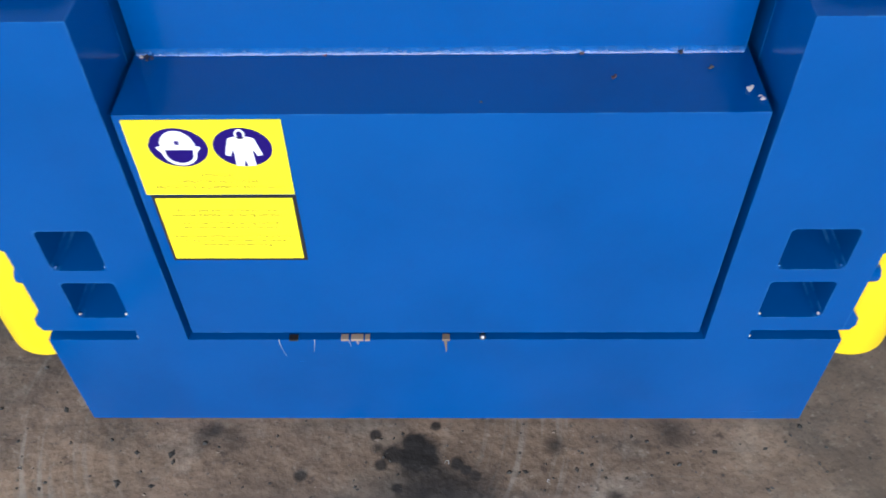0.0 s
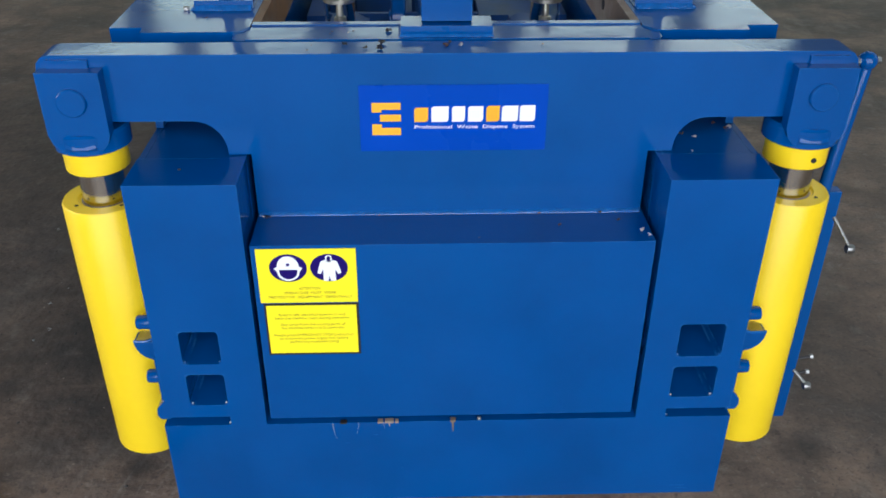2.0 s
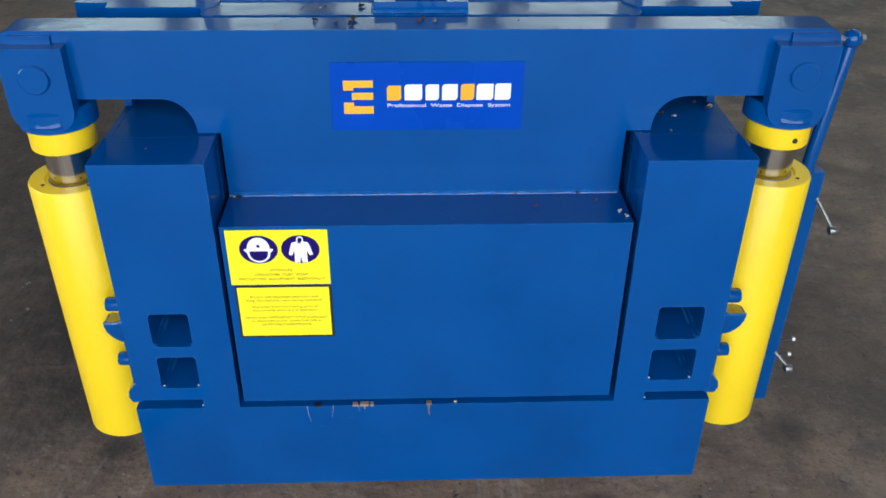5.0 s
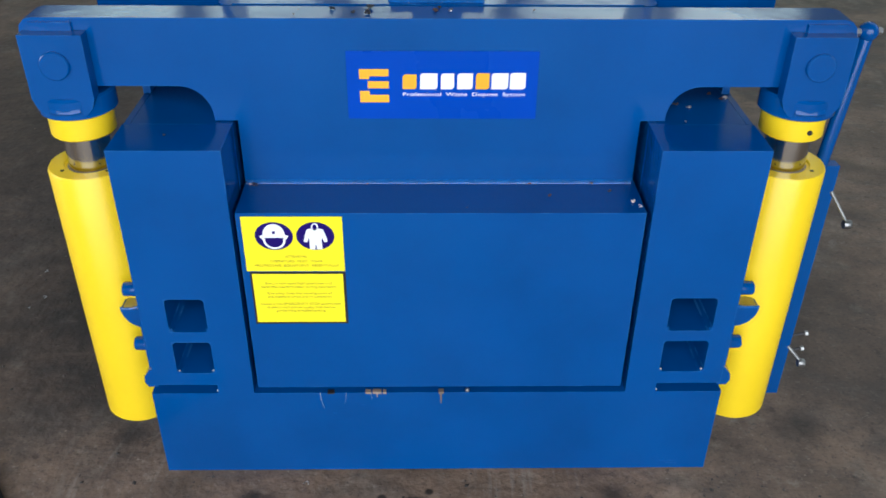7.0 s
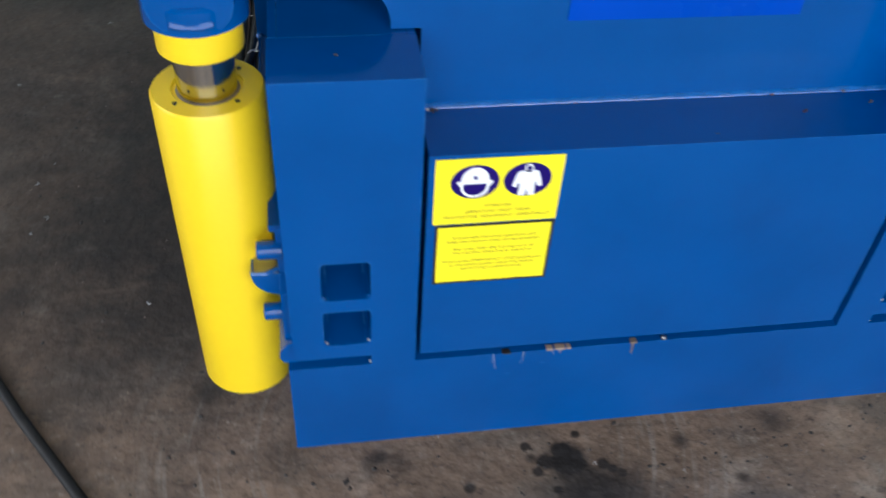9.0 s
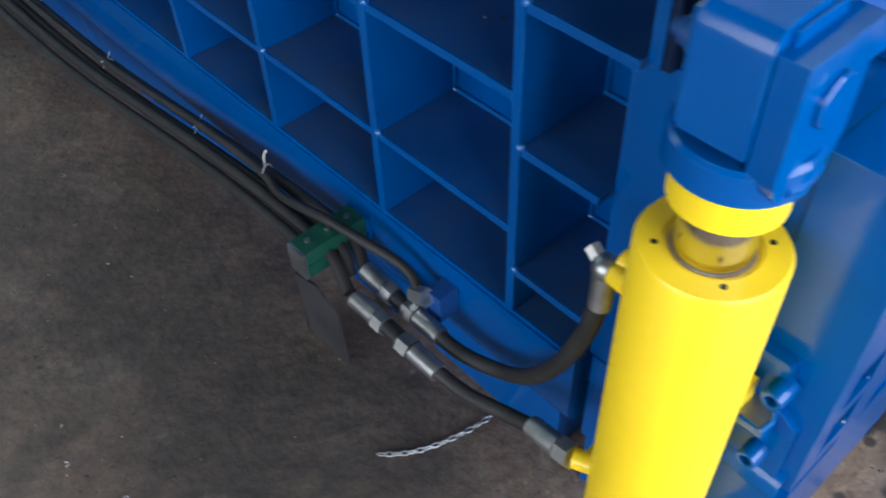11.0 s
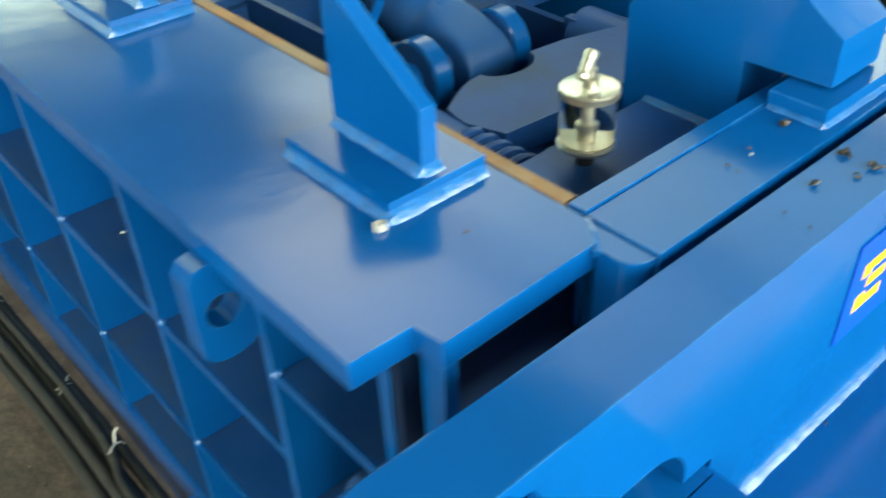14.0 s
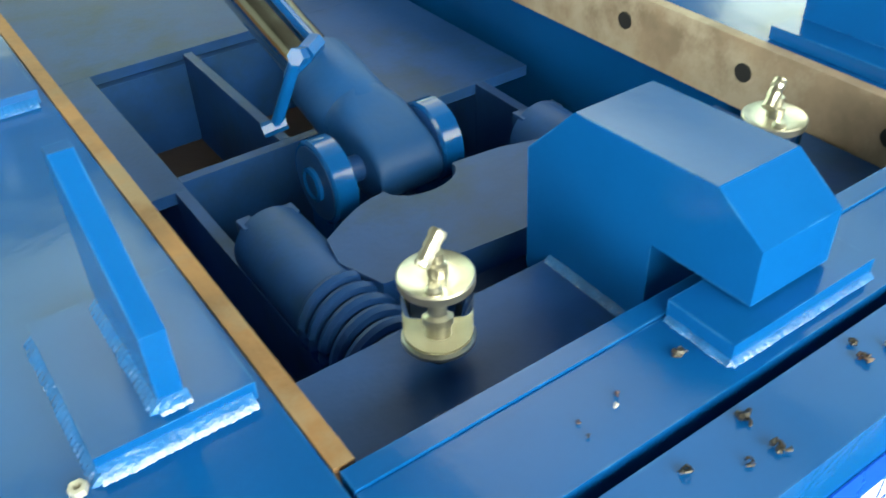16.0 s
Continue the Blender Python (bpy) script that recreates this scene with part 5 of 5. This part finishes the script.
# chain on the floor
chain = thing("steel_chain", "short bright steel chain lying on the concrete floor", "chain")
path = smooth_path([(-0.818, 0.628, 0.006), (-0.775, 0.590, 0.006), (-0.720, 0.562, 0.006), (-0.650, 0.542, 0.006), (-0.573, 0.531, 0.006)], 8)
acc, last = 0.0, path[0]
k = 0
for a, b in zip(path, path[1:]):
    acc += (b - a).length
    if acc > 0.0125:
        acc = 0
        d = (b - a).normalized()
        side = Vector((-d.y, d.x, 0)) if k % 2 else Vector((0, 0, 1))
        loop = [b + 0.0095 * math.cos(2 * math.pi * j / 12) * d + 0.0045 * math.sin(2 * math.pi * j / 12) * side for j in range(13)]
        bm = bmesh.new()
        tube(bm, loop, 0.0020, 6)
        part("link", bm, STEEL, chain, smooth=True)
        k += 1

# dark plate leaning under the side
bm = bmesh.new()
prism(bm, [(0.83, 0.0), (0.96, 0.0), (0.975, 0.17), (0.90, 0.19), (0.845, 0.15)], -0.722, -0.716, "x")
tagged(link("steel_offcut", bm, BARE_DARK, 0.003), "dark flat steel offcut standing on the floor", "scrap metal")

# ---- bits on the far panels ----
bm = bmesh.new()
turn = [radians(-52 + 12 * k) for k in range(12)]
arc = [(1.972 - 0.094 * math.cos(a), 0.790 + 0.080 * math.sin(a)) for a in turn]
arc2 = [(1.972 - (0.054 + 0.030 * max(0, math.sin(a))) * math.cos(a), 0.790 + (0.056 + 0.016 * max(0, math.sin(a))) * math.sin(a)) for a in turn]
prism(bm, arc + arc2[::-1], -0.6092, -0.6075, "x")
part("curved_slot", bm, BLACK, body)
bm = bmesh.new()
turned(bm, [(0.014, -0.628), (0.016, -0.624), (0.016, -0.607)], (0, 2.025, 0.775), "x", 20)
pin = part("stop_pin", bm, RUBBER, body, "dark steel stop pin", smooth=True)
bm = bmesh.new()
turned(bm, [(0.006, -0.6295), (0.009, -0.6300), (0.009, -0.6283)], (0, 2.025, 0.775), "x", 14)
part("pin_end", bm, FITTING, pin)
boxes("panel_sill", [(-0.626, -0.594, 1.824, 2.151, 0.582, 0.600)], BLUE, body)
for y, w, z, h in ((2.82, 0.09, 0.540, 0.022), (2.81, 0.02, 0.470, 0.030), (2.80, 0.025, 0.400, 0.065), (2.825, 0.06, 0.395, 0.016)):
    boxes("stud", [(-0.624, -0.607, y, y + w, z, z + h)], BLUE, body, bevel=0.004)

# blue beam and rail on the floor behind the machine
bmx = thing("floor_channel", "blue painted steel channel lying on the floor behind the machine", "steel channel")
boxes("web", [(-1.6, 0.9, 4.35, 4.50, 0.0, 0.16)], BLUE, bmx, bevel=0.01)
boxes("flange", [(-1.6, 0.9, 4.27, 4.345, 0.0, 0.03)], BLUE, bmx, bevel=0.005)
bm = bmesh.new()
tube(bm, [Vector((-1.6, 4.75, 0.06)), Vector((0.9, 4.75, 0.06))], 0.06, 16)
tagged(link("steel_pipe", bm, STEEL, smooth=True), "grey steel pipe lying on the floor behind the machine", "pipe")

# ---- indicator rod on the far side ----
rod = thing("position_rod", "blue painted upright rod with a ball head beside the gate", "indicator rod")
bm = bmesh.new()
tube(bm, [Vector((0.790, 0.235, 0.79)), Vector((0.826, 0.262, 1.055))], 0.0135, 16)
part("rod", bm, BLUE, rod, smooth=True)
bm = bmesh.new()
bmesh.ops.create_icosphere(bm, subdivisions=3, radius=0.0195, matrix=Matrix.Translation((0.827, 0.262, 1.066)))
head = part("ball_head", bm, BLUE, rod, smooth=True)
bm = bmesh.new()
tube(bm, [Vector((0.800, 0.258, 1.066)), Vector((0.854, 0.266, 1.066))], 0.008, 6)
part("bolt", bm, STEEL, head, bevel=0.001)
boxes("guide_bar", [(0.795, 0.832, 0.235, 0.262, 0.17, 0.790)], BLUE, rod, bevel=0.003)
for z in (0.25, 0.70):
    boxes("bracket", [(0.6125, 0.794, 0.240, 0.257, z, z + 0.05)], BLUE, rod, bevel=0.002)
for z, x1, z1 in ((0.73, 0.880, 0.665), (0.315, 0.868, 0.284)):
    bm = bmesh.new()
    tube(bm, [Vector((0.828, 0.236, z)), Vector((x1 - 0.01, 0.220, z1))], 0.004, 8)
    arm = part("switch_arm", bm, FITTING, rod, "thin grey steel switch arm", smooth=True)
    bm = bmesh.new()
    turned(bm, [(0.009, -0.008), (0.010, -0.006), (0.010, 0.006), (0.009, 0.008)], (x1 - 0.008, 0.218, z1 - 0.005), "x", 18)
    part("roller", bm, FITTING, arm, smooth=True)
for z in (0.345, 0.300):
    bm = bmesh.new()
    tube(bm, [Vector((0.832, 0.240, z)), Vector((0.860, 0.238, z + 0.006))], 0.0035, 10)
    stud = part("limit_stud", bm, BARE_DARK, rod, "dark threaded stud", smooth=True)
    bm = bmesh.new()
    tube(bm, [Vector((0.860, 0.238, z + 0.006)), Vector((0.867, 0.238, z + 0.007))], 0.0062, 6)
    part("nut", bm, FITTING, stud, bevel=0.001)

# steel bolt behind the crossbeam's end
bolt = thing("shackle_bolt", "grimy blue painted bolt behind the crossbeam's end", "bolt")
bm = bmesh.new()
turned(bm, [(0.015, 0.2125), (0.018, 0.2155), (0.018, 0.2225), (0.015, 0.2245), (0.015, 0.2315), (0.012, 0.2345)], (-0.672, 0, 1.060), "y", 28)
part("head", bm, BLUE_DULL, bolt, bevel=0.001)
bm = bmesh.new()
turned(bm, [(0.010, 0.2335), (0.009, 0.2425)], (-0.672, 0, 1.060), "y", 14)
part("shank", bm, BLUE_DULL, bolt, smooth=True)

# long steel rod on the floor beside the front
bm = bmesh.new()
tube(bm, [Vector((-1.60, 0.93, 0.0115)), Vector((-1.345, 0.530, 0.0115)), Vector((-1.152, 0.238, 0.0115)), Vector((-0.881, -0.139, 0.0115)), Vector((-0.60, -0.53, 0.0115))], 0.0115, 12)
tagged(link("steel_bar", bm, RUBBER, smooth=True), "long dark steel bar lying on the concrete floor", "steel bar")

# nut lying on the flange, bead of weld spatter on the sill
bm = bmesh.new()
turned(bm, [(0.0058, 1.1345), (0.0066, 1.1353), (0.0066, 1.1412), (0.0035, 1.1418), (0.0030, 1.136)], (-0.521, 0.396, 0), "z", 6)
tagged(link("loose_nut", bm, WIRE), "small bright steel nut lying on the blue flange", "nut")
bm = bmesh.new()
bmesh.ops.create_icosphere(bm, subdivisions=2, radius=0.005, matrix=Matrix.Translation((0.061, 0.002, 0.3905)))
tagged(link("weld_spatter", bm, STEEL, smooth=True), "tiny bright bead of weld spatter on the sill", "metal bead")


# ---- curled chips of metal ----
def curled_chip(x, y, z, r, mat):
    """A little tangle of a few curls."""
    bm = bmesh.new()
    for c in range(4):
        cx, cy, t0 = x + random.uniform(-0.6, 0.6) * r, y + random.uniform(-0.6, 0.6) * r, random.uniform(0, 6)
        q, lift = r * random.uniform(0.25, 0.6), random.uniform(0.4, 1.5)
        n = 9
        path = [Vector((cx + q * math.cos(t0 + 3.6 * k / n), cy + q * math.sin(t0 + 3.6 * k / n), z + 0.0012 + lift * q * abs(math.sin(2.2 * k / n)))) for k in range(n + 1)]
        tube(bm, path, r * random.uniform(0.12, 0.28), 5, 0.5)
    return tagged(link("metal_chip", bm, mat, smooth=True), "small curled steel chip lying on the blue paint", "metal chip", "metal chips")


ZT = 1.1345
random.seed(21)
for x, y, z, r in ((-0.190, 0.170, ZT, 0.010), (-0.124, 0.178, ZT, 0.013), (-0.152, 0.148, ZT, 0.008), (-0.126, 0.146, ZT, 0.012), (0.001, 0.177, ZT, 0.009), (-0.006, 0.160, ZT, 0.013), (0.021, 0.160, ZT, 0.009),
                   (0.168, 0.164, ZT, 0.005), (-0.110, 0.249, ZT, 0.013), (-0.178, 0.246, ZT, 0.006), (-0.186, 0.240, ZT, 0.004), (-0.218, 0.244, ZT, 0.004), (-0.221, 0.231, ZT, 0.003), (-0.250, 0.165, ZT, 0.003),
                   (-0.255, 0.137, ZT, 0.004), (-0.350, 0.108, 0.8135, 0.010), (-0.358, 0.112, 0.8135, 0.006), (-0.136, 0.112, 0.8135, 0.004), (0.176, 0.114, 0.8135, 0.008), (0.207, 0.066, 0.8135, 0.007),
                   (0.051, 0.022, 0.8135, 0.004), (0.293, 0.114, 0.8135, 0.007), (0.324, 0.084, 0.8135, 0.008), (0.360, 0.040, 0.8135, 0.010), (0.370, 0.026, 0.8135, 0.007), (-0.49, 0.06, 0.9405, 0.005),
                   (0.458, 0.199, 0.9405, 0.009), (0.483, 0.187, 0.9405, 0.011), (0.457, 0.120, 0.9405, 0.005), (0.562, 0.232, 0.9405, 0.013), (0.552, 0.226, 0.9405, 0.009), (0.536, 0.252, 0.9405, 0.009),
                   (-0.515, 0.64, 0.8165, 0.005), (-0.500, 0.62, 0.8165, 0.006), (-0.555, 1.02, 0.8165, 0.007), (-0.548, 0.98, 0.8165, 0.005), (-0.575, 1.20, 0.3935, 0.007), (-0.47, 0.34, ZT, 0.004)):
    curled_chip(x, y, z, 0.55 * r, random.choice((CHIP, CHIP, CHIP, RUST_CHIP, STEEL, WIRE)))

# grit and swarf strewn over the floor
rng = np.random.default_rng(3)
verts, faces = [], []
for i in range(1050):
    if i < 600:
        x, y = rng.uniform(-0.95, 0.95), rng.uniform(-0.35, 0.16) - abs(rng.normal(0, 0.12))
    else:
        x, y = -0.72 - abs(rng.normal(0, 0.7)), rng.uniform(-0.4, 3.6)
    r, h = abs(rng.normal(0, 0.0021)) + 0.0011, rng.uniform(0.001, 0.004)
    a, el = rng.uniform(0, 6.28), rng.uniform(0.7, 1.9)
    c, s_ = math.cos(a), math.sin(a)
    n0 = len(verts)
    for dx, dy in ((el, 0), (0, 1), (-el, 0.2), (0.1, -1)):
        verts.append((x + r * (dx * c - dy * s_), y + r * (dx * s_ + dy * c), 0.0004))
    verts.append((x, y, h))
    faces += [(n0, n0 + 1, n0 + 4), (n0 + 1, n0 + 2, n0 + 4), (n0 + 2, n0 + 3, n0 + 4), (n0 + 3, n0, n0 + 4)]
me = bpy.data.meshes.new("floor_grit")
me.from_pydata(verts, [], faces)
GRIT = material("floor_grit", (0.21, 0.16, 0.125), 0.6, vary=0.5, scale=9, fine=50, stain=(0.03, 0.027, 0.025), stain_scale=22, stain_at=(0.42, 0.46))
me.materials.append(GRIT)
tagged(new("floor_grit", me), "fine grit and metal swarf strewn over the floor", "grit", kind="stuff")

# bright bits of swarf on the floor
rng = np.random.default_rng(8)
random.seed(8)
bm = bmesh.new()
for i in range(34):
    if i < 20:
        x, y = rng.uniform(-0.9, 0.9), rng.uniform(-0.32, 0.12)
    else:
        x, y = -0.85 - abs(rng.normal(0, 0.4)), rng.uniform(-0.2, 2.6)
    a, q = rng.uniform(0, 6.28), rng.uniform(0.002, 0.009)
    path = [Vector((x + q * math.cos(a + 0.7 * k) * (k - 1.5), y + q * math.sin(a + 0.7 * k) * (k - 1.5), 0.0015 + 0.4 * q * (k % 2))) for k in range(4)]
    tube(bm, path, rng.uniform(0.0006, 0.0013), 4)
tagged(link("floor_swarf", bm, STEEL, smooth=True), "bright bits of metal swarf strewn over the floor", "swarf", kind="stuff")
